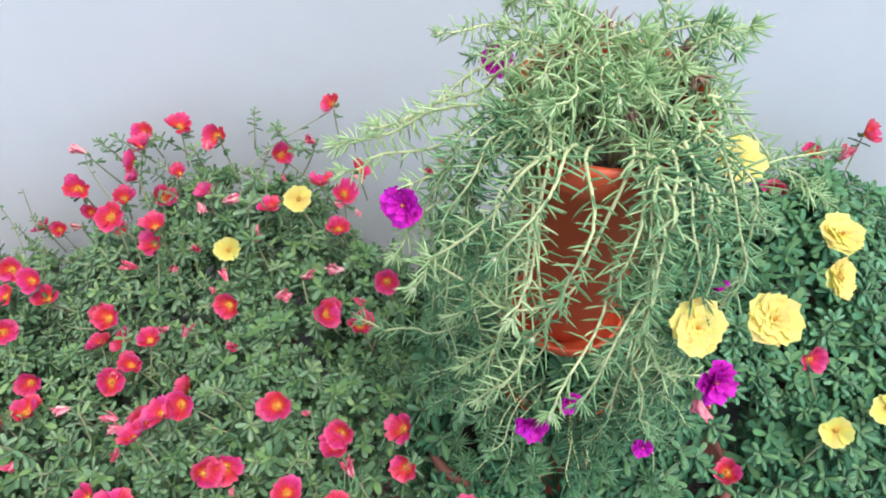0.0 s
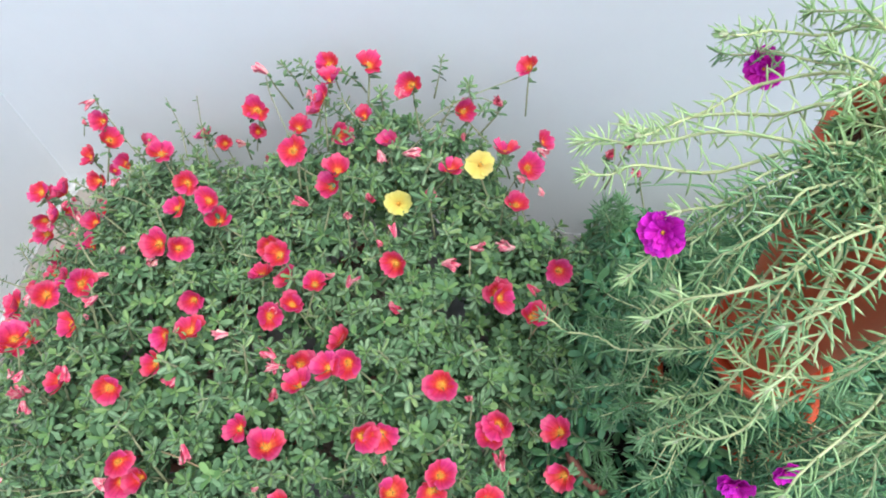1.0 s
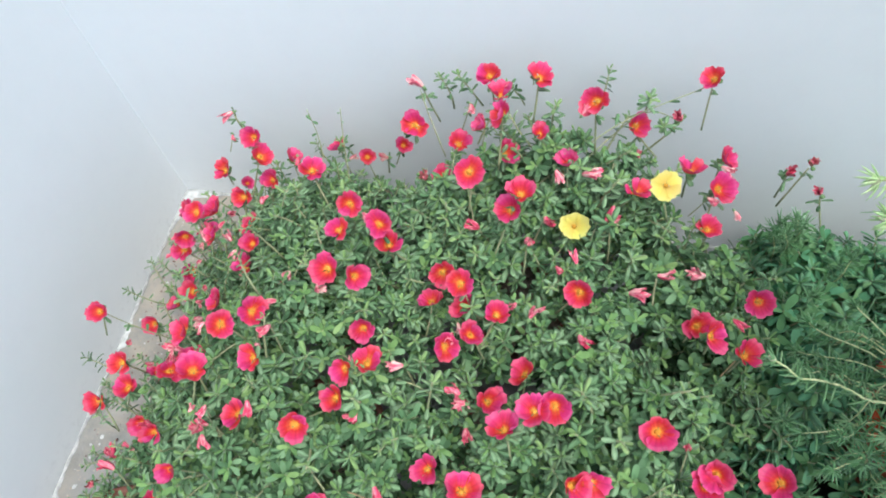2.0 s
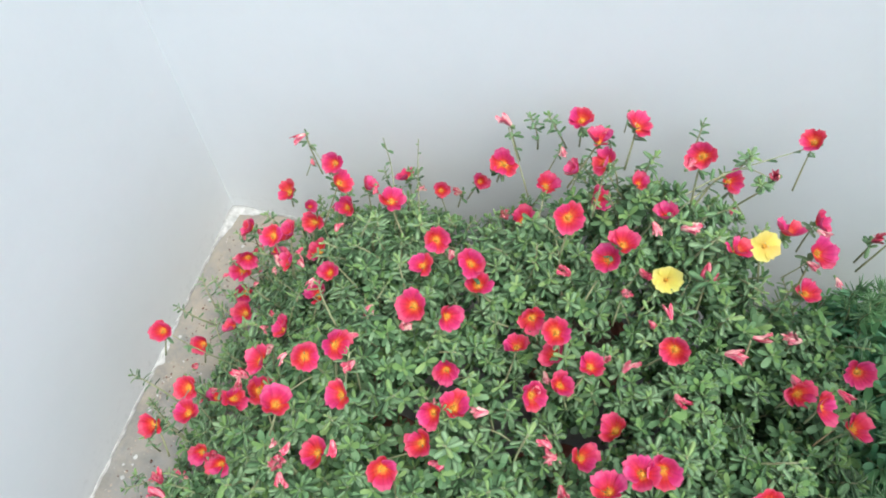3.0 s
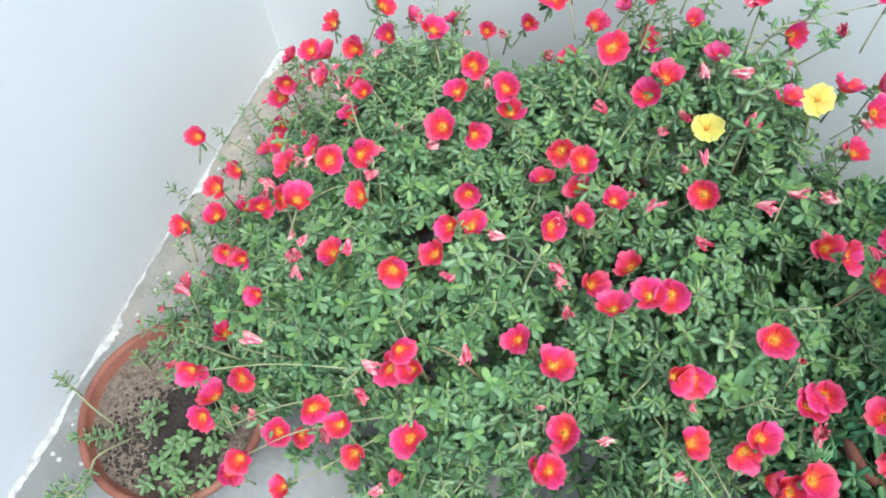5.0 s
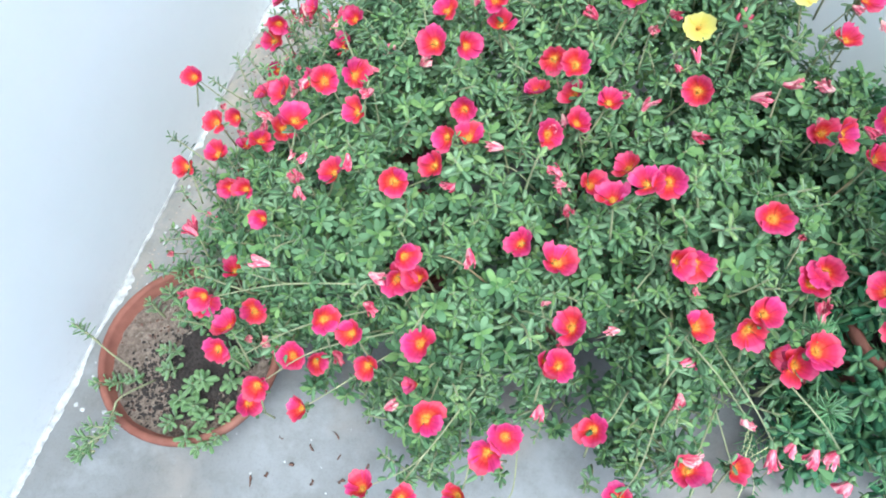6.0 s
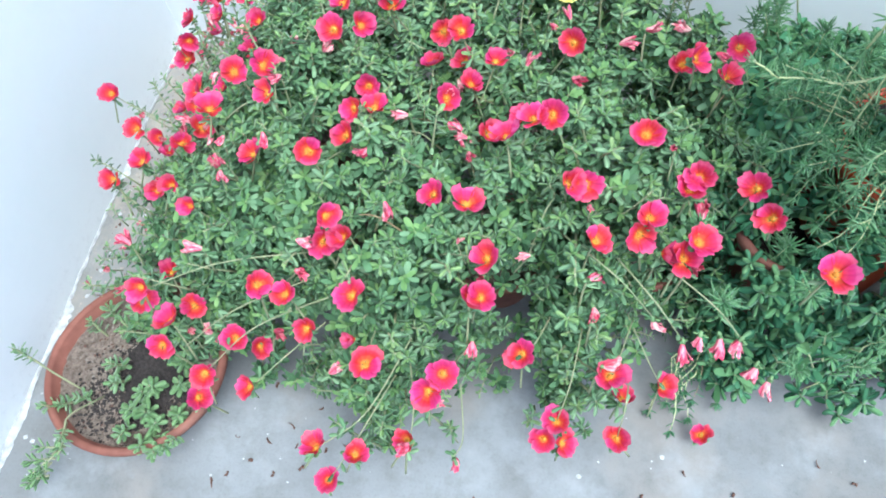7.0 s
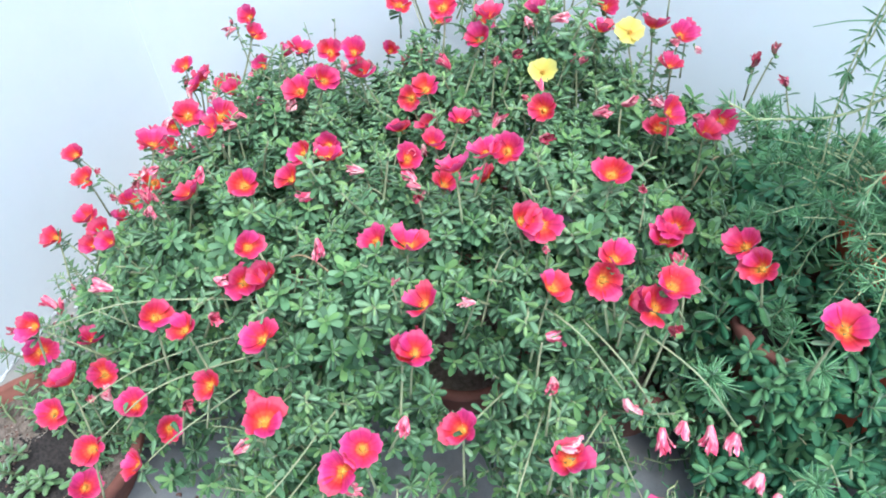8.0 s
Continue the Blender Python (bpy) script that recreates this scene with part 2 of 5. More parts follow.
RED = petal_material("red_petal", 0.0195, (0.05, (0.75, 0.41, 0.06)), (0.22, (0.73, 0.27, 0.05)), (0.38, (0.62, 0.062, 0.032)), (0.62, (0.595, 0.032, 0.062)), (0.86, (0.638, 0.044, 0.122)), (1.0, (0.72, 0.112, 0.205)), veins=0.34, through=0.32)
YELLOW = petal_material("yellow_petal", 0.021, (0.05, (0.72, 0.26, 0.06)), (0.15, (0.84, 0.60, 0.12)), (0.6, (0.87, 0.76, 0.17)), (1.0, (0.90, 0.83, 0.27)), veins=0.08, through=0.45)
LEAF_YOUNG = leaf_material("young_purslane_leaf", (0.090, 0.190, 0.062), (0.200, 0.335, 0.115), (0.33, 0.45, 0.19))
BROAD_YOUNG = leaf_material("young_broad_leaf", (0.058, 0.160, 0.068), (0.122, 0.268, 0.108), (0.215, 0.38, 0.165))
MAGENTA = petal_material("magenta_petal", 0.03, (0.1, (0.40, 0.005, 0.22)), (0.6, (0.55, 0.008, 0.36)), (1.0, (0.68, 0.03, 0.52)))
FADED = faded_material()
STAMEN = plain_material("stamen", (0.62, 0.27, 0.03), (0.74, 0.45, 0.07), 300, 0.7)
SEPAL = plain_material("sepal", (0.09, 0.19, 0.07), (0.20, 0.30, 0.13), 90, 0.5)
BUD = plain_material("green_bud", (0.40, 0.44, 0.26), (0.58, 0.56, 0.40), 70, 0.5)
DRY = plain_material("dry_plant_matter", (0.05, 0.028, 0.022), (0.20, 0.10, 0.07), 120, 0.9)
# dark humus; as pot soil its near-black also stands in for shade
HUMUS_AND_SHADE = plain_material("humus", (0.012, 0.010, 0.010), (0.05, 0.04, 0.035), 200, 0.95, 0.6)
GRIT = plain_material("grit", (0.20, 0.165, 0.13), (0.46, 0.40, 0.34), 200, 0.95, 0.6)
WALL = wall_material()
FLOOR = floor_material()
SEAM = plain_material("white_plaster", (0.24, 0.24, 0.23), (0.60, 0.60, 0.59), 60, 0.85, 0.6, 0.004)
TERRA = terracotta_material()
PLASTIC = plain_material("orange_plastic", (0.50, 0.072, 0.026), (0.60, 0.100, 0.036), 18, 0.45, 0.05)
SOIL = soil_material()
IRON = plain_material("black_iron", (0.02, 0.02, 0.02), (0.04, 0.04, 0.04), 60, 0.5, 0.3, 0.001, 0.6)


# ---- building helpers ----
class Soup:
    """Vertices and faces with a material slot each."""

    def __init__(self):
        self.v, self.f, self.s = [], [], []

    def add(self, verts, faces, m=None, slot=0):
        k = len(self.v)
        self.v.extend([m @ Vector(p) for p in verts] if m is not None else verts)
        self.f.extend([tuple(i + k for i in f) for f in faces])
        self.s.extend([slot] * len(faces))

    def merge(self, other, m):
        k = len(self.v)
        self.v.extend([m @ Vector(p) for p in other.v])
        self.f.extend([tuple(i + k for i in f) for f in other.f])
        self.s.extend(other.s)

    def mesh(self, name, *materials):
        me = bpy.data.meshes.new(name)
        me.from_pydata([tuple(p) for p in self.v], [], self.f)
        for m in materials:
            me.materials.append(m)
        me.polygons.foreach_set("material_index", self.s)
        me.polygons.foreach_set("use_smooth", [True] * len(self.f))
        me.update()
        return me


def part(name, me, parent, m=None, label=""):
    ob = new(name, me)
    ob.parent = parent
    if m is not None:
        ob.matrix_basis = m
    if label:
        tagged(ob, label)
    return ob


def thing(name, at, label, category, group="", kind=""):
    ob = new(name)
    ob.empty_display_size = 0.02
    ob.location = at
    return tagged(ob, label, category, group, kind)


def aim(z, spin=0.0):
    """A turn that takes +z to the direction z."""
    q = Vector(z).normalized().to_track_quat("Z", "Y")
    return q.to_matrix().to_4x4() @ Matrix.Rotation(spin, 4, "Z")


def tube(path, radii, sides=5):
    path = [Vector(p) for p in path]
    v, f = [], []
    up = Vector((0.3, 0.2, 1)).normalized()
    for i, p in enumerate(path):
        d = (path[min(i + 1, len(path) - 1)] - path[max(i - 1, 0)]).normalized()
        a = d.cross(up)
        if a.length < 0.05:
            a = d.cross(Vector((1, 0, 0)))
        a.normalize()
        b = d.cross(a)
        r = radii[i] if not isinstance(radii, float) else radii
        for k in range(sides):
            w = 2 * math.pi * k / sides
            v.append(p + a * (r * math.cos(w)) + b * (r * math.sin(w)))
    n = len(path)
    for i in range(n - 1):
        for k in range(sides):
            k2 = (k + 1) % sides
            f.append((i * sides + k, i * sides + k2, (i + 1) * sides + k2, (i + 1) * sides + k))
    f.append(tuple(range(sides))[::-1])
    f.append(tuple((n - 1) * sides + k for k in range(sides)))
    return v, f


def bend(points, n):
    """A smooth way through a few points (Catmull-Rom)."""
    p = [Vector(q) for q in points]
    p = [2 * p[0] - p[1]] + p + [2 * p[-1] - p[-2]]
    out = []
    spans = len(p) - 3
    for j in range(n + 1):
        u = j / n * spans
        i = min(int(u), spans - 1)
        t = u - i
        a, b, c, d = p[i:i + 4]
        out.append(0.5 * (2 * b + (c - a) * t + (2 * a - 5 * b + 4 * c - d) * t * t + (3 * b - 3 * c + d - a) * t ** 3))
    return out


def lathe(profile, segs=40, wobble=0.0):
    v, f = [], []
    for r, z in profile:
        for k in range(segs):
            w = 2 * math.pi * k / segs
            q = 1 + wobble * noise.noise(Vector((math.cos(w) * 1.5, math.sin(w) * 1.5, z * 9)))
            v.append(Vector((r * q * math.cos(w), r * q * math.sin(w), z)))
    for i in range(len(profile) - 1):
        for k in range(segs):
            k2 = (k + 1) % segs
            f.append((i * segs + k, i * segs + k2, (i + 1) * segs + k2, (i + 1) * segs + k))
    f.append(tuple(range(segs))[::-1])
    f.append(tuple((len(profile) - 1) * segs + k for k in range(segs)))
    return v, f


def slab(name, lo, hi, material, label, category, bevel=0.0, kind="structure"):
    bm = bmesh.new()
    bmesh.ops.create_cube(bm, size=1)
    size = Vector(hi) - Vector(lo)
    for v in bm.verts:
        v.co = Vector(lo) + Vector([(v.co[i] + 0.5) * size[i] for i in range(3)])
    if bevel:
        bmesh.ops.bevel(bm, geom=bm.edges[:], offset=bevel, segments=1, affect="EDGES")
    me = bpy.data.meshes.new(name)
    bm.to_mesh(me)
    bm.free()
    me.materials.append(material)
    return tagged(new(name, me), label, category, "", kind)


# ---- the terrace corner ----
slab("floor", (-0.15, -5.0, -0.15), (5.0, 0.15, 0.0), FLOOR, "grey cement terrace floor, stained and speckled with paint", "floor")
slab("wall_north", (0.0, 0.0, 0.0), (5.0, 0.15, 2.9), WALL, "white-painted plaster wall behind the flower pots", "wall")
slab("wall_west", (-0.15, -5.0, 0.0), (0.0, 0.15, 2.9), WALL, "white-painted plaster wall beside the flower pots", "wall")
slab("wall_south", (0.0, -5.0, 0.0), (5.0, -4.85, 1.0), WALL, "low white-painted parapet closing the terrace", "wall")
slab("wall_east", (4.85, -4.85, 0.0), (5.0, 0.0, 1.0), WALL, "low white-painted parapet closing the terrace", "wall")


def seam(name, start, way, inward, length, label):
    """A thin, uneven run of white plaster where floor and wall meet."""
    rng = random.Random(len(name))
    s = Soup()
    n = int(length / 0.006)
    start, way, inward = Vector(start), Vector(way), Vector(inward)
    v, f = [], []
    for i in range(n + 1):
        d = i * length / n
        flake = max(0, noise.noise(Vector((d * 7, 1.7, len(name) + inward.x)))) * (1.35 if d < 0.36 or d > 0.62 else 0.35)
        wide = 0.0012 + 0.013 * flake + 0.009 * max(0, noise.noise(Vector((d * 34, 5, 0)))) * (0.4 + flake) + 0.003 * rng.random() * (0.4 + 2 * flake)
        wide += 0.014 * math.exp(-((d - 0.03) / 0.04) ** 2)
        tall = 0.003 + 0.007 * abs(noise.noise(Vector((d * 17, 3, 9)))) + 0.002 * rng.random()
        p = start + way * d
        v += [p + inward * 0.0, p + inward * 0.0 + Vector((0, 0, tall)), p + inward * wide * 0.55 + Vector((0, 0, 0.0035)), p + inward * wide + Vector((0, 0, 0.0006))]
        if i:
            k = i * 4
            f += [(k - 4 + j, k - 3 + j, k + 1 + j, k + j) for j in range(3)]
    s.add(v, f)
    return tagged(new(name, s.mesh(name, SEAM)), label, "trim", "", "structure")


seam("trim", (0.0005, -0.0005, 0.0005), (0, -1, 0), (1, 0, 0), 1.6, "rough white plaster joint between floor and wall")
seam("trim", (0.0005, -0.0005, 0.0005), (1, 0, 0), (0, -1, 0), 2.2, "rough white plaster joint between floor and wall")


# ---- pots ----
def soil_lumps(x, y, ax, ay):
    return 0.009 * noise.noise(Vector((x * 14 + ax * 9, y * 14, 1))) + 0.006 * noise.noise(Vector((x * 60, y * 60, ay * 7))) + 0.002 * noise.noise(Vector((x * 170, y * 170, 3)))


def pot(at, rim, tall, base, label, soil_drop=0.025, material=TERRA, lip=0.018, name="terracotta_pot", group="", earth=SOIL):
    t = thing(name, at, label, "flower pot", group)
    wall = 0.009
    prof = [(base * 0.4, 0.0), (base, 0.0), (base + 0.004, 0.006), (rim - 0.010, tall - lip), (rim - 0.002, tall - lip + 0.002), (rim, tall - lip * 0.6), (rim, tall - 0.004), (rim - 0.003, tall),
            (rim - wall, tall), (rim - wall - 0.003, tall - 0.004), (rim - wall - 0.008, tall - soil_drop - 0.01)]
    s = Soup()
    s.add(*lathe(prof, 56, 0.012))
    part("body", s.mesh("pot_body", material), t)
    s = Soup()
    v, f = [], []
    R, N, M = rim - wall - 0.0035, 30, 90
    for i in range(N + 1):
        for k in range(M):
            r, w = R * i / N, 2 * math.pi * k / M
            x, y = r * math.cos(w), r * math.sin(w)
            v.append(Vector((x, y, tall - soil_drop + soil_lumps(x, y, at[0], at[1]))))
    for i in range(N):
        for k in range(M):
            k2 = (k + 1) % M
            f.append((i * M + k, (i + 1) * M + k, (i + 1) * M + k2, i * M + k2))
    s.add(v, f)
    part("soil", s.mesh("pot_soil", earth), t, None, "dry brown potting soil with dark damp patches" if earth is SOIL else "potting soil coloured near black for the shade on it")
    return t


# ---- leaves and sprigs ----
def leaf(length, width, thick, curl, fold):
    """A spoon-shaped fleshy leaf along +y."""
    v, f = [Vector((0, 0, 0))], []
    rows = ((0.16, 0.56), (0.44, 0.88), (0.74, 1.0), (0.93, 0.72))
    for t, w in rows:
        y, z, h = t * length, curl * t * t * length, w * width / 2
        v += [Vector((-h, y, z + fold * h)), Vector((0, y, z)), Vector((h, y, z + fold * h))]
        if thick:
            v.append(Vector((0, y, z - thick)))
    v.append(Vector((0, length, curl * length)))
    k = 4 if thick else 3
    end = len(v) - 1
    f += [(0, 2, 1), (0, 3, 2)]
    if thick:
        f += [(0, 1, 4), (0, 4, 3)]
    for i in range(len(rows) - 1):
        a, b = 1 + i * k, 1 + (i + 1) * k
        f += [(a, a + 1, b + 1, b), (a + 1, a + 2, b + 2, b + 1)]
        if thick:
            f += [(a, b, b + 3, a + 3), (a + 2, a + 3, b + 3, b + 2)]
    a = 1 + (len(rows) - 1) * k
    f += [(a, a + 1, end), (a + 1, a + 2, end)]
    if thick:
        f += [(a, end, a + 3), (a + 2, a + 3, end)]
    return v, f


def sprig(rng, n, tall, length, width, thick, open_top=1.0):
    """A leafy shoot along +z: leaves in a spiral, closing into a rosette at the tip."""
    s = Soup()
    lean = Vector((rng.uniform(-0.25, 0.25), rng.uniform(-0.25, 0.25), 0))
    way = [Vector((0, 0, 0)) + lean * (tall * (u * u)) + Vector((0, 0, tall * u)) for u in (0, 0.35, 0.7, 1)]
    s.add(*tube(way, [0.0017, 0.0015, 0.0013, 0.001], 4), None, 0)
    turn = rng.uniform(0, 6.28)
    for i in range(n):
        t = i / max(1, n - 1)
        u = 0.25 + 0.75 * t ** 0.42
        p = lean * (tall * u * u) + Vector((0, 0, tall * u))
        L = length * rng.uniform(0.78, 1.1) * (1 - 0.5 * max(0, (t - 0.72) / 0.28))
        pitch = radians(2 + 24 * t + 36 * t ** 4 + rng.uniform(-12, 12)) * open_top
        m = Matrix.Translation(p) @ Matrix.Rotation(turn + i * 2.4 + rng.uniform(-0.3, 0.3), 4, "Z") @ Matrix.Rotation(pitch, 4, "X") @ Matrix.Rotation(rng.uniform(-0.35, 0.35), 4, "Y")
        s.add(*leaf(L, width * rng.uniform(0.8, 1.12) * L / length, thick, rng.uniform(-0.34, 0.05), rng.uniform(0.0, 0.26)), m, 2 if i >= n - 5 else 1)
    return s


rs = random.Random(5)
FULL = [sprig(rs, rs.randint(17, 22), rs.uniform(0.024, 0.036), 0.0172, 0.0069, 0.0012) for _ in range(10)]
LIGHT = [sprig(rs, rs.randint(14, 17), rs.uniform(0.026, 0.038), 0.0174, 0.0070, 0) for _ in range(6)]
DENSE = [sprig(rs, rs.randint(14, 17), rs.uniform(0.026, 0.038), 0.0232, 0.0086, 0.0015) for _ in range(6)]
DENSE_LIGHT = [sprig(rs, rs.randint(9, 12), rs.uniform(0.024, 0.036), 0.0240, 0.0088, 0) for _ in range(4)]
LEGGY = [sprig(rs, rs.randint(13, 17), rs.uniform(0.06, 0.085), 0.0160, 0.0054, 0.0012) for _ in range(6)]
BROAD = [sprig(rs, rs.randint(12, 16), rs.uniform(0.026, 0.04), 0.0250, 0.0098, 0.0018) for _ in range(7)]
BROAD_LIGHT = [sprig(rs, rs.randint(8, 11), rs.uniform(0.026, 0.04), 0.0258, 0.0100, 0) for _ in range(4)]
FULL_ME = [s.mesh("sprig", STEM, LEAF, LEAF_YOUNG) for s in FULL]
LEGGY_ME = [s.mesh("sprig", STEM, LEAF, LEAF_YOUNG) for s in LEGGY]
DENSE_ME = [s.mesh("sprig", STEM, LEAF_BACK, BROAD_YOUNG) for s in DENSE]
BROAD_ME = [s.mesh("sprig", STEM, LEAF_BIG, BROAD_YOUNG) for s in BROAD]


# ---- flowers ----
def petal_mesh(name, R, half, cup, ruffle, material, seed, notch=0.09, inner=0.05, crinkle=0.035):
    rng = random.Random(seed)
    v, f = [], []
    A, B = 6, 8
    ph, tip = rng.uniform(0, 6.28), rng.uniform(-0.3, 0.3)
    for i in range(A + 1):
        u = i / A
        for j in range(B + 1):
            w = j / B * 2 - 1
            edge = 1 - 0.17 * abs(w) ** 2.3 - notch * math.exp(-((w - tip) / 0.18) ** 2)
            a = half * w * (0.55 + 0.45 * min(1, u * 1.7)) * (1 - 0.12 * max(0, u - 0.75) * 4)
            edge += crinkle * math.sin(w * 9 + ph * 2) * u * u
            r = R * (inner + (edge - inner) * u)
            z = R * cup * u ** 1.5 + R * ruffle * u * u * (math.sin(w * 4.2 + ph) + 0.45 * math.sin(w * 9.5 + 2 * ph)) + R * 0.05 * w * w * u
            v.append(Vector((r * math.cos(a), r * math.sin(a), z + 0.02 * R * w)))
    for i in range(A):
        for j in range(B):
            k = i * (B + 1) + j
            f.append((k, k + B + 1, k + B + 2, k + 1))
    s = Soup()
    s.add(v, f)
    return s.mesh(name, material)


def stamen_mesh(R, material, n=18):
    rng = random.Random(3)
    s = Soup()
    for i in range(n):
        a, t = rng.uniform(0, 6.28), rng.uniform(0, 0.5)
        d = Vector((math.cos(a) * math.sin(t), math.sin(a) * math.sin(t), math.cos(t)))
        tip = d * R * rng.uniform(0.16, 0.26)
        s.add(*tube([(0, 0, 0.0005), tip * 0.85, tip], [0.0003, 0.0003, 0.0008], 4))
    s.add(*lathe([(0.0006, 0.0), (R * 0.16, 0.0008), (R * 0.12, 0.0025), (0.0006, 0.0032)], 8))
    return s.mesh("flower_centre", material)


def calyx_mesh(R):
    s = Soup()
    s.add(*lathe([(0.0012, -0.009), (0.0026, -0.006), (0.0034, -0.002), (R * 0.18, 0.0002), (0.001, 0.0006)], 8))
    for k in range(2):
        s.add(*leaf(R * 0.5, R * 0.4, 0.0006, 0.05, 0.3), Matrix.Rotation(k * math.pi + 0.4, 4, "Z") @ Matrix.Translation((0, 0.001, -0.004)), 0)
    return s.mesh("flower", SEPAL)


RED_PETALS = [petal_mesh("petal", 0.0195, radians(46), c, r, RED, k, n, 0.05, 0.045) for k, (c, r, n) in enumerate(((0.66, 0.07, 0.06), (0.50, 0.10, 0.10), (0.82, 0.09, 0.04), (0.42, 0.12, 0.08), (0.72, 0.11, 0.02), (0.58, 0.08, 0.12), (1.05, 0.06, 0.05)))]
YELLOW_PETALS = [petal_mesh("petal", 0.021, radians(46), c, 0.05, YELLOW, k + 20) for k, c in enumerate((0.18, 0.25, 0.32))]
MAG_PETALS = [petal_mesh("petal", 0.03, radians(36), c, 0.10, MAGENTA, k + 40, 0.05) for k, c in enumerate((0.12, 0.3, 0.45))]
YD_PETALS = [petal_mesh("petal", 0.03, radians(42), c, r, YELLOW, k + 60, n, 0.05, 0.035) for k, (c, r, n) in enumerate(((0.08, 0.06, 0.06), (0.16, 0.09, 0.03), (0.24, 0.07, 0.08), (0.12, 0.10, 0.05)))]
STAMENS = stamen_mesh(0.0195, STAMEN)
CALYX = calyx_mesh(0.0195)


def stalk_mesh(length, sag, rng, material=STEM, leaves=4):
    """A stalk that runs down from the flower, with a few leaves close under it."""
    s = Soup()
    side = Vector((rng.uniform(-1, 1), rng.uniform(-1, 1), 0)) * sag
    way = bend([(0, 0, -0.006), side * 0.25 + Vector((0, 0, -length * 0.4)), side + Vector((0, 0, -length))], 6)
    s.add(*tube(way, [0.0011 + 0.0004 * i / 6 for i in range(7)], 5), None, 0)
    for i in range(leaves):
        p = way[1 if i < leaves - 2 else 2]
        m = Matrix.Translation(p) @ Matrix.Rotation(rng.uniform(0, 6.28), 4, "Z") @ Matrix.Rotation(rng.uniform(-0.4, 0.7), 4, "X")
        s.add(*leaf(rng.uniform(0.012, 0.019), 0.0055, 0.001, -0.1, 0.3), m, 1)
    return s.mesh("stalk", material, LEAF)


rs = random.Random(11)
STALKS = [stalk_mesh(rs.uniform(0.05, 0.085), rs.uniform(0.004, 0.02), rs, STEM, rs.randint(3, 6)) for _ in range(10)]
rf = random.Random(21)


def facing(lean=0.27, spread=0.38):
    return Vector((rf.gauss(-0.03, spread), rf.gauss(-lean, spread * 0.8), 0.82)).normalized()


SPOTS = []


def flower(plant, x, y, z, size=1.0, petals=RED_PETALS, face=None, count=5, stalk=True, label=""):
    d = face or facing()
    SPOTS.append((x + d.x * 0.008, y + d.y * 0.008 - 0.004, z + 0.012))
    turn = rf.uniform(0, 6.28)
    at = Matrix.Translation(Vector((x, y, z)) - plant.location) @ aim(d, turn) @ Matrix.Scale(size, 4)
    c = part("flower", CALYX, plant, at, label)
    for i in range(count):
        tilt = Matrix.Rotation(rf.uniform(-0.28, 0.16), 4, "Y")
        s = rf.uniform(0.84, 1.08)
        part("petal", petals[rf.randrange(len(petals) - (len(petals) > 5))], c, Matrix.Rotation(i * 2 * math.pi / count + rf.uniform(-0.1, 0.1), 4, "Z") @ tilt @ Matrix.Diagonal((s, s, 1, 1)))
    part("flower_centre", STAMENS, c)
    if stalk:
        # the stalk hangs from the flower towards the ground, whatever way the flower faces
        down = Vector((rf.uniform(-0.35, 0.35), rf.uniform(-0.2, 0.45), 1)).normalized()
        part("stalk", STALKS[rf.randrange(len(STALKS))], c, (aim(d, turn).inverted() @ aim(down, rf.uniform(0, 6.28))))
    return c


def double_flower(plant, x, y, z, size, petals, face, label):
    """A full, many-petalled bloom: three rings, steeper and shorter towards the heart."""
    at = Matrix.Translation(Vector((x, y, z)) - plant.location) @ aim(face, rf.uniform(0, 6.28)) @ Matrix.Scale(size, 4)
    c = part("flower", CALYX, plant, at, label)
    for ring, (n, s, lift) in enumerate(((9, 1.0, 0.08), (8, 0.88, -0.04), (7, 0.70, -0.14), (6, 0.48, -0.30), (4, 0.28, -0.6))):
        for i in range(n):
            a = (i + ring * 0.5) * 2 * math.pi / n + rf.uniform(-0.15, 0.15)
            k = rf.uniform(0.88, 1.08) * s
            part("petal", petals[rf.randrange(len(petals))], c, Matrix.Rotation(a, 4, "Z") @ Matrix.Rotation(lift + rf.uniform(-0.12, 0.12), 4, "Y") @ Matrix.Scale(k, 4))
    part("flower_centre", STAMENS, c)
    return c


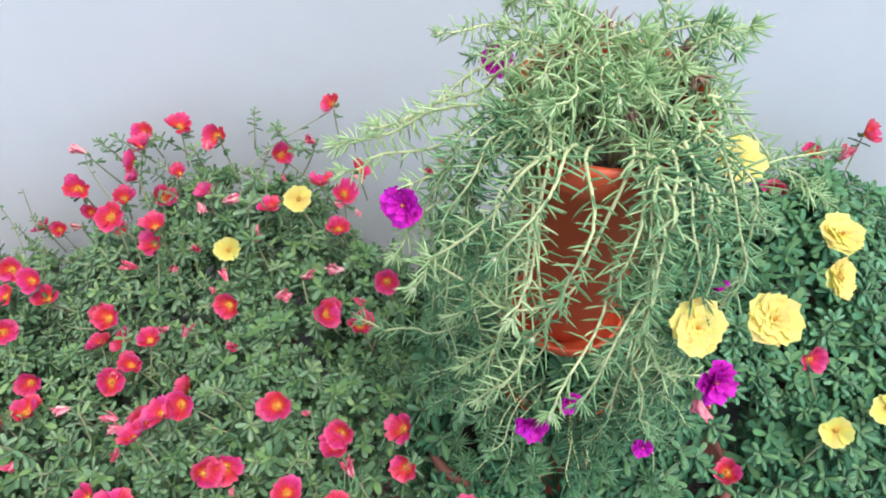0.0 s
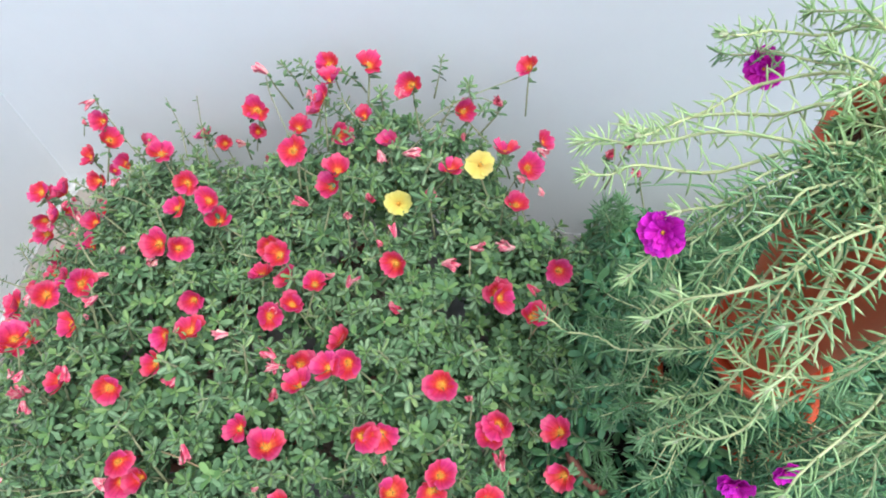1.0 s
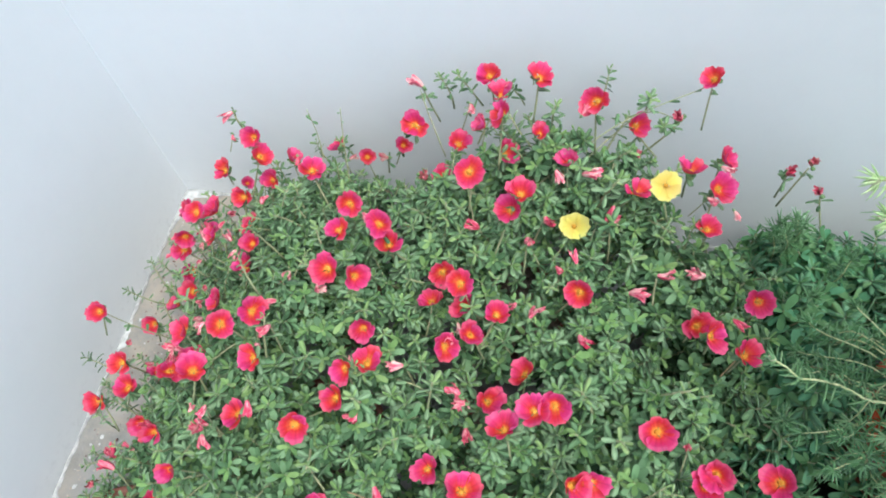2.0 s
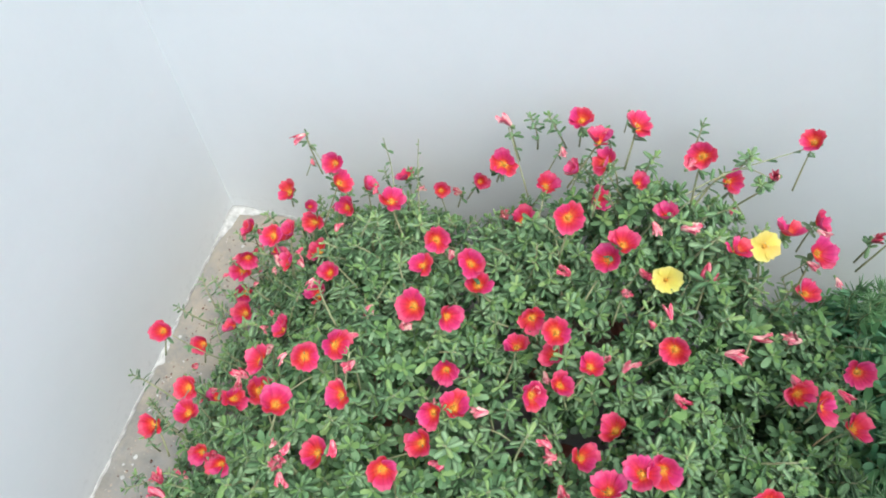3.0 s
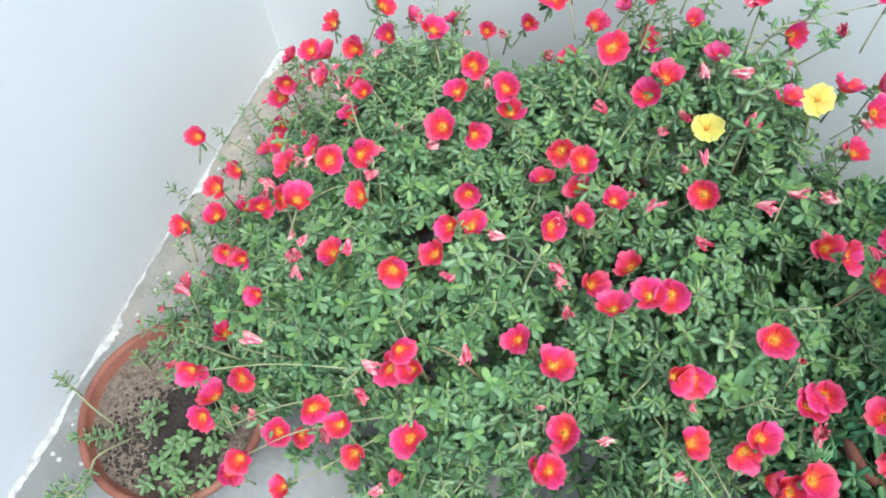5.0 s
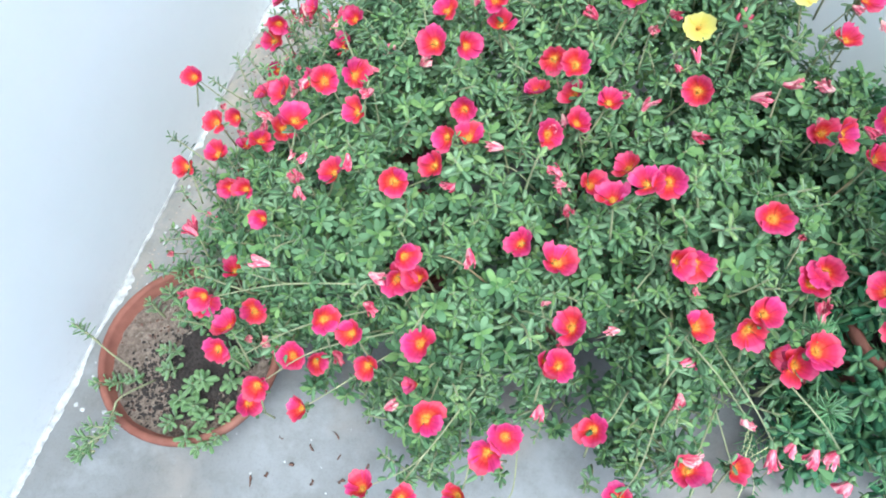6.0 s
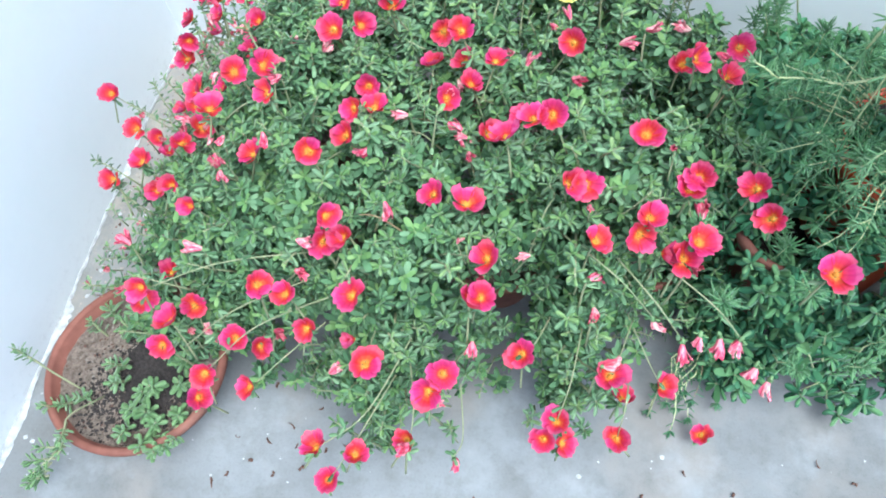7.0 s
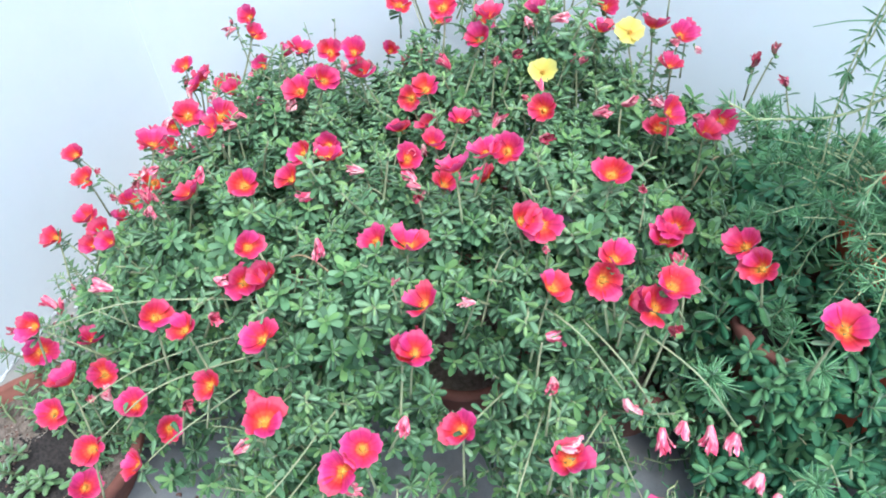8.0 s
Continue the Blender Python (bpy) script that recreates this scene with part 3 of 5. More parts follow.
def faded_mesh(seed, length=0.02):
    """A withered bell: a narrow throat and limp, ragged petals folded over one another."""
    rng = random.Random(seed)
    s = Soup()
    A, B = 7, 4
    n = 6
    swing = Vector((rng.uniform(-0.3, 0.3), rng.uniform(-0.3, 0.3), 0))
    flare = rng.uniform(0.55, 1.15)
    for q in range(n):
        turn = q * 2 * math.pi / n + rng.uniform(-0.35, 0.35)
        L = length * rng.uniform(0.68, 1.08)
        curl, ph = rng.uniform(-0.5, 0.9), rng.uniform(0, 6.28)
        v, f = [], []
        for i in range(A + 1):
            u = i / A
            r = 0.0019 + 0.0060 * flare * u ** 0.8 * (1 - 0.25 * u) + 0.0035 * curl * max(0, u - 0.55)
            for k in range(B + 1):
                w = k / B * 2 - 1
                a = turn + w * (0.75 - 0.28 * u) + 0.18 * math.sin(5 * u + ph)
                rr = r + 0.0016 * u * math.sin(3.5 * w + ph) + 0.0007 * u * rng.uniform(-1, 1)
                z = L * (u - 0.16 * u * u * abs(w) - 0.10 * u ** 6 * rng.random())
                v.append(Vector((rr * math.cos(a), rr * math.sin(a), z)) + swing * (length * u * u))
        for i in range(A):
            for k in range(B):
                m = i * (B + 1) + k
                f.append((m, m + 1, m + B + 2, m + B + 1))
        s.add(v, f)
    s.add(*lathe([(0.0006, 0.0), (0.0019, 0.001), (0.0024, length * 0.35), (0.0007, length * 0.6)], 7))
    return s.mesh("faded_flower", FADED)


FADED_ME = [faded_mesh(k, 0.0185 + 0.0010 * k) for k in range(8)]


def faded(plant, x, y, z, d=None, stalk=True, size=1.0):
    d = Vector(d).normalized() if d else Vector((rf.gauss(0, 0.6), rf.gauss(-0.4, 0.5), rf.uniform(-0.2, 0.8))).normalized()
    turn = rf.uniform(0, 6.28)
    c = part("faded_flower", FADED_ME[rf.randrange(len(FADED_ME))], plant, Matrix.Translation(Vector((x, y, z)) - plant.location) @ aim(d, turn) @ Matrix.Scale(size, 4), "closed, wilted pink bloom")
    part("calyx", CALYX, c, Matrix.Scale(0.8, 4))
    if stalk:
        down = Vector((rf.uniform(-0.3, 0.3), rf.uniform(-0.2, 0.4), 1)).normalized()
        part("stalk", STALKS[rf.randrange(len(STALKS))], c, aim(d, turn).inverted() @ aim(down, rf.uniform(0, 6.28)))


# ---- the outline of the foliage ----
def smooth(a, b, x):
    u = min(1, max(0, (x - a) / (b - a)))
    return u * u * (3 - 2 * u)


def rise(a, b, x, p=2.0):
    u = min(1, max(0, (x - a) / (b - a)))
    return 1 - (1 - u) ** p


def hill(x, y, cx, cy, r):
    return math.exp(-((x - cx) ** 2 + (y - cy) ** 2) / (r * r))


def gully(x, y):
    """The narrow gap between the two masses, open down to the floor."""
    u = min(1.0, max(-0.5, ((x - 0.945) * 0.055 + (y + 0.70) * 0.13) / 0.019925))
    return 1 - 0.95 * hill(x, y, 0.945 + 0.055 * u, -0.70 + 0.13 * u, 0.040)


def front(x):
    return -0.745 - 0.085 * hill(x, 0, 0.60, 0, 0.06) + 0.05 * hill(x, 0, 0.755, 0, 0.04) - 0.02 * hill(x, 0, 0.84, 0, 0.04) + 0.13 * hill(x, 0, 0.965, 0, 0.050) + 0.11 * smooth(0.96, 1.03, x)


def mound(x, y):
    """The height of the red-flowered mass of purslane."""
    h = 0.385 * rise(0.09, 0.44, x, 1.7) * rise(front(x), front(x) + 0.20, y, 2.2) * rise(1.12, 0.97, x, 2)
    h += 0.060 * hill(x, y, 0.75, -0.14, 0.13) - 0.11 * hill(x, y, 0.50, -0.15, 0.07) + 0.03 * hill(x, y, 0.80, -0.52, 0.12) + 0.035 * hill(x, y, 0.72, -0.65, 0.06) - 0.03 * hill(x, y, 0.62, -0.43, 0.08)
    h *= 1 - 0.35 * hill(x, y, 0.20, -0.05, 0.16)
    h *= 1 - 0.32 * smooth(-0.24, -0.06, y) * (1 - smooth(0.5, 0.64, x))
    h *= 1 - 0.9 * smooth(0.86, 1.0, x) * smooth(-0.26, -0.10, y)
    h *= (1 - 0.9 * hill(x, y, 1.082, -0.50, 0.032)) * (1 - 0.22 * hill(x, y, 1.04, -0.55, 0.035))
    h *= (1 - 0.42 * smooth(-0.13, -0.04, y)) * gully(x, y)
    h += (0.022 * noise.noise(Vector((x * 9, y * 9, 4))) + 0.026 * noise.noise(Vector((x * 21, y * 21, 7)))) * min(1, h / 0.12)
    return h if h > 0.05 else 0.0


def back_right(x, y):
    """The height of the darker, broad-leaved purslane on the right."""
    edge = -0.665 + 0.015 * smooth(1.2, 1.7, x)
    h = (0.40 - 0.12 * smooth(1.22, 1.45, x)) * rise(0.96, 1.06, x, 2) * rise(edge, edge + 0.18, y, 2.0) * rise(-0.06 + 0.05 * smooth(1.03, 1.11, x), -0.32 + 0.13 * smooth(1.03, 1.11, x), y, 1.7)
    h *= 1 - 0.20 * smooth(-0.44, -0.27, y) * (1 - smooth(1.25, 1.45, x))
    h += 0.10 * hill(x, y, 1.62, -0.20, 0.14)
    h *= (1 - 0.92 * hill(x, y, 1.082, -0.495, 0.033)) * (1 - 0.15 * hill(x, y, 1.14, -0.46, 0.04)) * (1 - 0.22 * hill(x, y, 1.04, -0.55, 0.035))
    h *= gully(x, y)
    h += (0.03 * noise.noise(Vector((x * 8, y * 8, 9))) + 0.026 * noise.noise(Vector((x * 18, y * 18, 2)))) * min(1, h / 0.12)
    return h if h > 0.06 else 0.0


def slope(fn, x, y):
    e = 0.012
    return Vector((-(fn(x + e, y) - fn(x - e, y)) / (2 * e), -(fn(x, y + e) - fn(x, y - e)) / (2 * e), 1)).normalized()


def clothe(plants, fn, box, layers, meshes, soups, seed, keep=270, thin=None):
    """Shoots all over a mass of foliage, in layers from its outside inwards. The outer ones near each
    plant's heart are parts of their own; the others are joined."""
    rng = random.Random(seed)
    spots = [Vector(q) for q in SPOTS]
    loose = {p: [] for p in plants}
    for depth, gap, jit in layers:
        ny, nx = int((box[3] - box[1]) / gap), int((box[2] - box[0]) / gap)
        for j in range(ny):
            for i in range(nx):
                x = box[0] + (i + rng.random()) * gap
                y = box[1] + (j + rng.random()) * gap
                h = fn(x, y)
                if h <= 0 or (thin and rng.random() > thin(x, y)):
                    continue
                nrm = slope(fn, x, y)
                more = 1 + min(3, int((1 / max(nrm.z, 0.25) - 1) * 0.9 + rng.random()))
                for k in range(more):
                    d = depth + rng.uniform(0, jit)
                    q = Vector((x, y, h)) - nrm * d
                    if k:
                        q += Vector((rng.uniform(-1, 1) * gap, rng.uniform(-1, 1) * gap, -rng.uniform(0, 0.05)))
                    if q.z < 0.02 or q.x < 0.02 or q.y > -0.02:
                        continue
                    way = nrm * 0.75 + Vector((rng.gauss(0, 0.38), rng.gauss(-0.12, 0.38), 0.55 + rng.gauss(0, 0.2)))
                    tip = q + way.normalized() * 0.03
                    mid = q + way.normalized() * 0.015
                    if any((tip - o).length_squared < 0.0010 or (mid - o).length_squared < 0.0006 for o in spots):
                        continue
                    m = Matrix.Translation(q) @ aim(way, rng.uniform(0, 6.28)) @ Matrix.Scale(rng.uniform(0.72, 1.15), 4)
                    p = min(plants, key=lambda o: (o.location.x - q.x) ** 2 + (o.location.y - q.y) ** 2)
                    loose[p].append((d, q, m))
    for p, rows in loose.items():
        rows.sort(key=lambda r: r[0])
        own = set(range(len(rows))) if len(rows) <= keep else set(rng.sample(range(int(len(rows) * 0.55)), min(keep, int(len(rows) * 0.55))))
        rest = Soup()
        shift = Matrix.Translation(-p.location)
        for k, (d, q, m) in enumerate(rows):
            if k in own:
                part("sprig", meshes[rng.randrange(len(meshes))], p, shift @ m)
            else:
                rest.merge(soups[rng.randrange(len(soups))], shift @ m)
        if rest.v:
            tagged(part("foliage", rest.mesh("foliage", *meshes[0].materials), p), kind="stuff")


# ---- the red-flowered purslane and its pots ----
POTS = ((0.40, -0.24), (0.72, -0.22), (0.46, -0.48), (0.72, -0.47), (0.93, -0.44))
RED_PLANTS = []
for x, y in POTS:
    pot((x, y, 0), 0.090, 0.12, 0.065, "round terracotta pot hidden under flowering purslane", group="pots under the purslane")
    RED_PLANTS.append(thing("purslane_plant", (x, y, 0.105), "bushy green purslane with many red and orange open blooms", "flowering plant", "red purslane plants"))


def near_plant(x, y):
    return min(RED_PLANTS, key=lambda o: (o.location.x - x) ** 2 + (o.location.y - y) ** 2)


def sparse(x, y):
    return (0.35 + 0.65 * smooth(0.16, 0.36, x) * smooth(front(x) + 0.01, front(x) + 0.09, y)) * (1 - 0.62 * smooth(-0.22, -0.09, y))



# open red blooms, plant by plant: x, y, z
BACK_LEFT = ((0.337, -0.163, 0.413), (0.344, -0.183, 0.395), (0.221, -0.117, 0.255), (0.418, -0.186, 0.378), (0.40, -0.048, 0.257), (0.352, -0.187, 0.347),
             (0.305, -0.205, 0.322), (0.184, -0.192, 0.249), (0.287, -0.282, 0.392), (0.295, -0.259, 0.36), (0.319, -0.308, 0.384), (0.315, -0.229, 0.279),
             (0.204, -0.250, 0.263), (0.184, -0.253, 0.22), (0.170, -0.254, 0.147), (0.186, -0.292, 0.149), (0.353, -0.325, 0.335), (0.165, -0.411, 0.319),
             (0.131, -0.349, 0.129), (0.313, -0.367, 0.300), (0.487, -0.289, 0.399), (0.499, -0.260, 0.42), (0.550, -0.301, 0.445), (0.562, -0.315, 0.422), (0.561, -0.132, 0.431))
BACK = ((0.599, -0.167, 0.36), (0.620, -0.143, 0.412), (0.650, -0.237, 0.481), (0.682, -0.164, 0.43), (0.683, -0.178, 0.518), (0.673, -0.125, 0.491),
        (0.651, -0.059, 0.456), (0.717, -0.087, 0.489), (0.789, -0.149, 0.523), (0.847, -0.101, 0.432), (0.933, -0.064, 0.486), (0.911, -0.179, 0.444),
        (0.959, -0.135, 0.42), (0.942, -0.201, 0.447), (0.845, -0.230, 0.46), (0.714, -0.266, 0.485), (0.705, -0.270, 0.458), (0.933, -0.250, 0.43),
        (0.794, -0.343, 0.414), (0.631, -0.336, 0.41), (0.659, -0.365, 0.441), (0.620, -0.365, 0.38), (0.666, -0.374, 0.40))
MIDDLE_LEFT = ((0.334, -0.449, 0.39), (0.394, -0.447, 0.43), (0.417, -0.421, 0.415), (0.450, -0.485, 0.442), (0.243, -0.484, 0.344), (0.230, -0.501, 0.289),
               (0.180, -0.516, 0.262), (0.284, -0.475, 0.305), (0.324, -0.467, 0.337), (0.381, -0.506, 0.429), (0.432, -0.536, 0.39), (0.539, -0.503, 0.40),
               (0.545, -0.473, 0.415), (0.564, -0.459, 0.399), (0.545, -0.408, 0.38), (0.494, -0.354, 0.417), (0.537, -0.374, 0.447), (0.508, -0.543, 0.42))
FRONT_LEFT = ((0.478, -0.697, 0.381), (0.510, -0.701, 0.376), (0.541, -0.617, 0.408), (0.557, -0.625, 0.375), (0.534, -0.630, 0.37), (0.579, -0.689, 0.363),
              (0.522, -0.715, 0.311), (0.414, -0.717, 0.244), (0.423, -0.704, 0.18), (0.442, -0.770, 0.222), (0.374, -0.758, 0.211), (0.345, -0.777, 0.146),
              (0.308, -0.730, 0.216), (0.325, -0.707, 0.245), (0.320, -0.696, 0.33), (0.277, -0.623, 0.20), (0.330, -0.670, 0.211), (0.297, -0.693, 0.279))
FRONT = ((0.550, -0.837, 0.252), (0.589, -0.834, 0.221), (0.548, -0.857, 0.146), (0.652, -0.812, 0.246), (0.685, -0.744, 0.301), (0.671, -0.763, 0.29),
         (0.604, -0.757, 0.338), (0.772, -0.712, 0.309), (0.722, -0.637, 0.385), (0.706, -0.668, 0.35), (0.719, -0.670, 0.355), (0.651, -0.559, 0.38),
         (0.691, -0.580, 0.40), (0.675, -0.407, 0.395), (0.645, -0.418, 0.38), (0.702, -0.387, 0.417), (0.743, -0.440, 0.38), (0.705, -0.484, 0.40),
         (0.755, -0.506, 0.465), (0.774, -0.496, 0.464), (0.728, -0.527, 0.456), (0.797, -0.564, 0.435), (0.816, -0.556, 0.43))
FRONT_RIGHT = ((0.922, -0.371, 0.42), (0.924, -0.399, 0.46), (0.962, -0.410, 0.444), (0.993, -0.325, 0.409), (0.874, -0.505, 0.453), (0.938, -0.528, 0.419),
               (0.929, -0.540, 0.41), (1.009, -0.572, 0.423), (1.064, -0.629, 0.422), (1.006, -0.522, 0.40), (0.833, -0.609, 0.40), (0.876, -0.603, 0.415),
               (0.884, -0.591, 0.429), (0.932, -0.613, 0.426), (0.921, -0.625, 0.411), (0.822, -0.764, 0.23), (0.809, -0.783, 0.219), (0.835, -0.776, 0.173),
               (0.868, -0.727, 0.314), (0.913, -0.702, 0.14), (0.962, -0.679, 0.148), (0.907, -0.755, 0.146))
for rows in (BACK_LEFT, BACK, MIDDLE_LEFT, FRONT_LEFT, FRONT, FRONT_RIGHT):
    for x, y, z in rows:
        flower(near_plant(x, y), x, y, z, rf.uniform(0.84, 1.04))
for x, y, z in ((0.781, -0.252, 0.411), (0.882, -0.206, 0.45)):
    flower(near_plant(x, y), x, y, z, 0.95, YELLOW_PETALS, Vector((0.1, -0.55, 0.8)).normalized(), label="single yellow bloom among the red ones")

# half-open blooms between them
for x, y, z in ((0.25, -0.12, 0.23), (0.369, -0.149, 0.346), (0.371, -0.311, 0.377), (0.244, -0.467, 0.261), (0.266, -0.542, 0.287), (0.314, -0.559, 0.336), (0.365, -0.601, 0.366), (0.468, -0.104, 0.314),
                (0.524, -0.092, 0.335), (0.656, -0.142, 0.452), (0.727, -0.169, 0.478), (0.765, -0.201, 0.465), (0.20, -0.34, 0.20), (0.24, -0.24, 0.27), (0.58, -0.72, 0.31), (0.90, -0.62, 0.41)):
    flower(near_plant(x, y), x, y, z, rf.uniform(0.62, 0.8), RED_PETALS[6:], label="small half-open red bloom")

# wilted blooms
WILTED_TOP = ((0.442, -0.358, 0.403), (0.436, -0.398, 0.402), (0.482, -0.377, 0.403), (0.321, -0.41, 0.341), (0.297, -0.449, 0.319), (0.394, -0.557, 0.391),
              (0.569, -0.514, 0.397), (0.601, -0.448, 0.379), (0.669, -0.473, 0.396), (0.687, -0.519, 0.413), (0.74, -0.382, 0.41), (0.797, -0.397, 0.414),
              (0.822, -0.256, 0.429), (0.825, -0.233, 0.435), (0.85, -0.335, 0.41), (0.882, -0.306, 0.409), (0.937, -0.297, 0.406), (0.751, -0.208, 0.463),
              (0.783, -0.208, 0.46), (0.499, -0.098, 0.31), (0.3, -0.552, 0.324), (0.666, -0.275, 0.42), (0.568, -0.157, 0.353), (0.177, -0.571, 0.168),
              (0.244, -0.063, 0.341), (0.90, -0.10, 0.45), (0.56, -0.07, 0.44), (0.745, -0.262, 0.44))
WILTED_FRONT = ((0.504, -0.633, 0.374), (0.602, -0.59, 0.405), (0.674, -0.48, 0.4), (0.399, -0.564, 0.393), (0.384, -0.644, 0.344), (0.502, -0.659, 0.345),
                (0.456, -0.697, 0.232), (0.832, -0.639, 0.368), (0.844, -0.657, 0.335), (0.713, -0.7, 0.294), (0.542, -0.745, 0.243), (0.669, -0.77, 0.27),
                (0.941, -0.608, 0.37), (0.948, -0.571, 0.4), (0.211, -0.593, 0.215), (0.379, -0.713, 0.239), (0.655, -0.82, 0.262), (0.86, -0.72, 0.325))
for x, y, z in WILTED_TOP + WILTED_FRONT:
    faded(near_plant(x, y), x, y, z)
OPEN = BACK_LEFT + BACK + MIDDLE_LEFT + FRONT_LEFT + FRONT + FRONT_RIGHT
for k in range(70):
    x, y, z = OPEN[rf.randrange(len(OPEN))]
    a, d = rf.uniform(0, 6.28), rf.uniform(0.022, 0.05)
    x, y = x + d * math.cos(a), y + d * math.sin(a)
    if y < -0.05 and mound(x, y) > 0.1:
        faded(near_plant(x, y), x, y, max(z - rf.uniform(-0.005, 0.02), mound(x, y) + rf.uniform(0.0, 0.015)), None, rf.random() < 0.6, rf.uniform(0.5, 0.85))
for x, y, z in ((0.91, -0.662, 0.331), (0.943, -0.683, 0.326), (0.962, -0.672, 0.325), (0.985, -0.668, 0.32), (1.01, -0.665, 0.311), (1.053, -0.696, 0.273), (1.035, -0.685, 0.285), (0.70, -0.80, 0.10)):
    faded(near_plant(x, y), x, y, z, (rf.uniform(-0.6, 0.6), rf.uniform(-0.9, -0.1), -0.6), False, rf.uniform(1.0, 1.2))


clothe(RED_PLANTS, mound, (0.08, -0.88, 1.12, -0.02), ((0.018, 0.0190, 0.040), (0.066, 0.027, 0.035), (0.115, 0.036, 0.03)), FULL_ME + LEGGY_ME[:2], LIGHT, 31, 280, sparse)


def bare_stem(plant, points, thick=0.0009, material=None, leaves=3):
    """A long thin stalk that arches over the leaves."""
    s = Soup()
    way = bend([Vector(p) - plant.location for p in points], 14)
    s.add(*tube(way, [thick * (1.15 - 0.35 * i / 14) for i in range(15)], 5), None, 0)
    for i in range(leaves):
        p = way[rf.randrange(6, 15)]
        m = Matrix.Translation(p) @ Matrix.Rotation(rf.uniform(0, 6.28), 4, "Z") @ Matrix.Rotation(rf.uniform(0.0, 0.9), 4, "X")
        s.add(*leaf(rf.uniform(0.010, 0.018), 0.0052, 0.001, -0.1, 0.3), m, 1)
    return part("stem", s.mesh("stem", material or STEM, LEAF), plant)


# stalks that stand clear of the leaves: along the wall, over the soil of the left pot and over the floor
for pts in (((0.72, -0.2, 0.40), (0.82, -0.12, 0.45), (0.927, -0.067, 0.478)), ((0.76, -0.18, 0.40), (0.85, -0.09, 0.44), (0.90, -0.10, 0.45)),
            ((0.60, -0.14, 0.38), (0.57, -0.10, 0.43), (0.556, -0.07, 0.435)), ((0.34, -0.14, 0.25), (0.29, -0.10, 0.30), (0.246, -0.065, 0.338)),
            ((0.44, -0.13, 0.28), (0.43, -0.09, 0.33), (0.425, -0.06, 0.37)), ((0.40, -0.12, 0.28), (0.385, -0.08, 0.32), (0.37, -0.06, 0.36)),
            ((0.24, -0.40, 0.20), (0.20, -0.41, 0.27), (0.168, -0.411, 0.314)), ((0.56, -0.62, 0.34), (0.42, -0.66, 0.35), (0.325, -0.694, 0.325)),
            ((0.52, -0.64, 0.30), (0.42, -0.69, 0.28), (0.35, -0.735, 0.24)), ((0.55, -0.66, 0.30), (0.45, -0.71, 0.28), (0.38, -0.755, 0.22)),
            ((0.53, -0.69, 0.27), (0.48, -0.74, 0.25), (0.442, -0.768, 0.218)), ((0.60, -0.70, 0.30), (0.602, -0.74, 0.33), (0.604, -0.755, 0.334)),
            ((0.64, -0.70, 0.28), (0.60, -0.79, 0.26), (0.55, -0.835, 0.248)), ((0.64, -0.72, 0.26), (0.655, -0.78, 0.27), (0.654, -0.81, 0.243)),
            ((0.62, -0.73, 0.22), (0.58, -0.82, 0.20), (0.55, -0.855, 0.15)), ((0.80, -0.66, 0.30), (0.785, -0.70, 0.32), (0.773, -0.711, 0.306)),
            ((0.84, -0.66, 0.28), (0.83, -0.73, 0.28), (0.822, -0.763, 0.228)), ((0.90, -0.64, 0.27), (0.88, -0.70, 0.30), (0.868, -0.726, 0.312)),
            ((0.90, -0.62, 0.24), (0.93, -0.67, 0.22), (0.962, -0.678, 0.15)), ((0.86, -0.60, 0.36), (0.90, -0.66, 0.38), (0.94, -0.682, 0.335)),
            ((0.88, -0.58, 0.36), (0.96, -0.65, 0.37), (1.01, -0.664, 0.315)), ((0.80, -0.58, 0.36), (0.86, -0.64, 0.385), (0.91, -0.661, 0.335)),
            ((0.70, -0.72, 0.18), (0.71, -0.78, 0.14), (0.70, -0.80, 0.105)), ((0.92, -0.66, 0.16), (0.91, -0.72, 0.19), (0.908, -0.753, 0.148))):
    bare_stem(near_plant(pts[1][0], pts[1][1]), pts)
# stalks lying over the top of the mass
for k in range(16):
    x, y = rf.uniform(0.3, 1.0), rf.uniform(-0.7, -0.1)
    a, L = rf.uniform(0, 6.28), rf.uniform(0.05, 0.11)
    pts = []
    for u in (0, 0.5, 1):
        px, py = x + math.cos(a) * L * u, y + math.sin(a) * L * u
        pts.append((px, min(py, -0.03), mound(px, py) - 0.035 + 0.03 * u + 0.02 * math.sin(u * 3)))
    if min(mound(p[0], p[1]) for p in pts) > 0.1:
        bare_stem(near_plant(x, y), pts, 0.0010, STEM_RED if k % 3 == 0 else STEM, 2)

# wisps that reach over the floor towards the wall
for k in range(46):
    y = rf.uniform(-0.64, -0.10)
    x = rf.uniform(0.11, 0.24)
    z = rf.uniform(0.06, 0.20) * (0.6 + 2.2 * (x - 0.10))
    p = near_plant(x, y)
    if k % 3:
        part("sprig", LEGGY_ME[rf.randrange(len(LEGGY_ME))], p, Matrix.Translation(Vector((x, y, z)) - p.location) @ aim((rf.gauss(-0.45, 0.3), rf.gauss(0, 0.4), 0.8), rf.uniform(0, 6)) @ Matrix.Scale(rf.uniform(0.7, 1.0), 4))
    else:
        faded(p, x, y, z + 0.05, None, True, rf.uniform(0.5, 0.8))
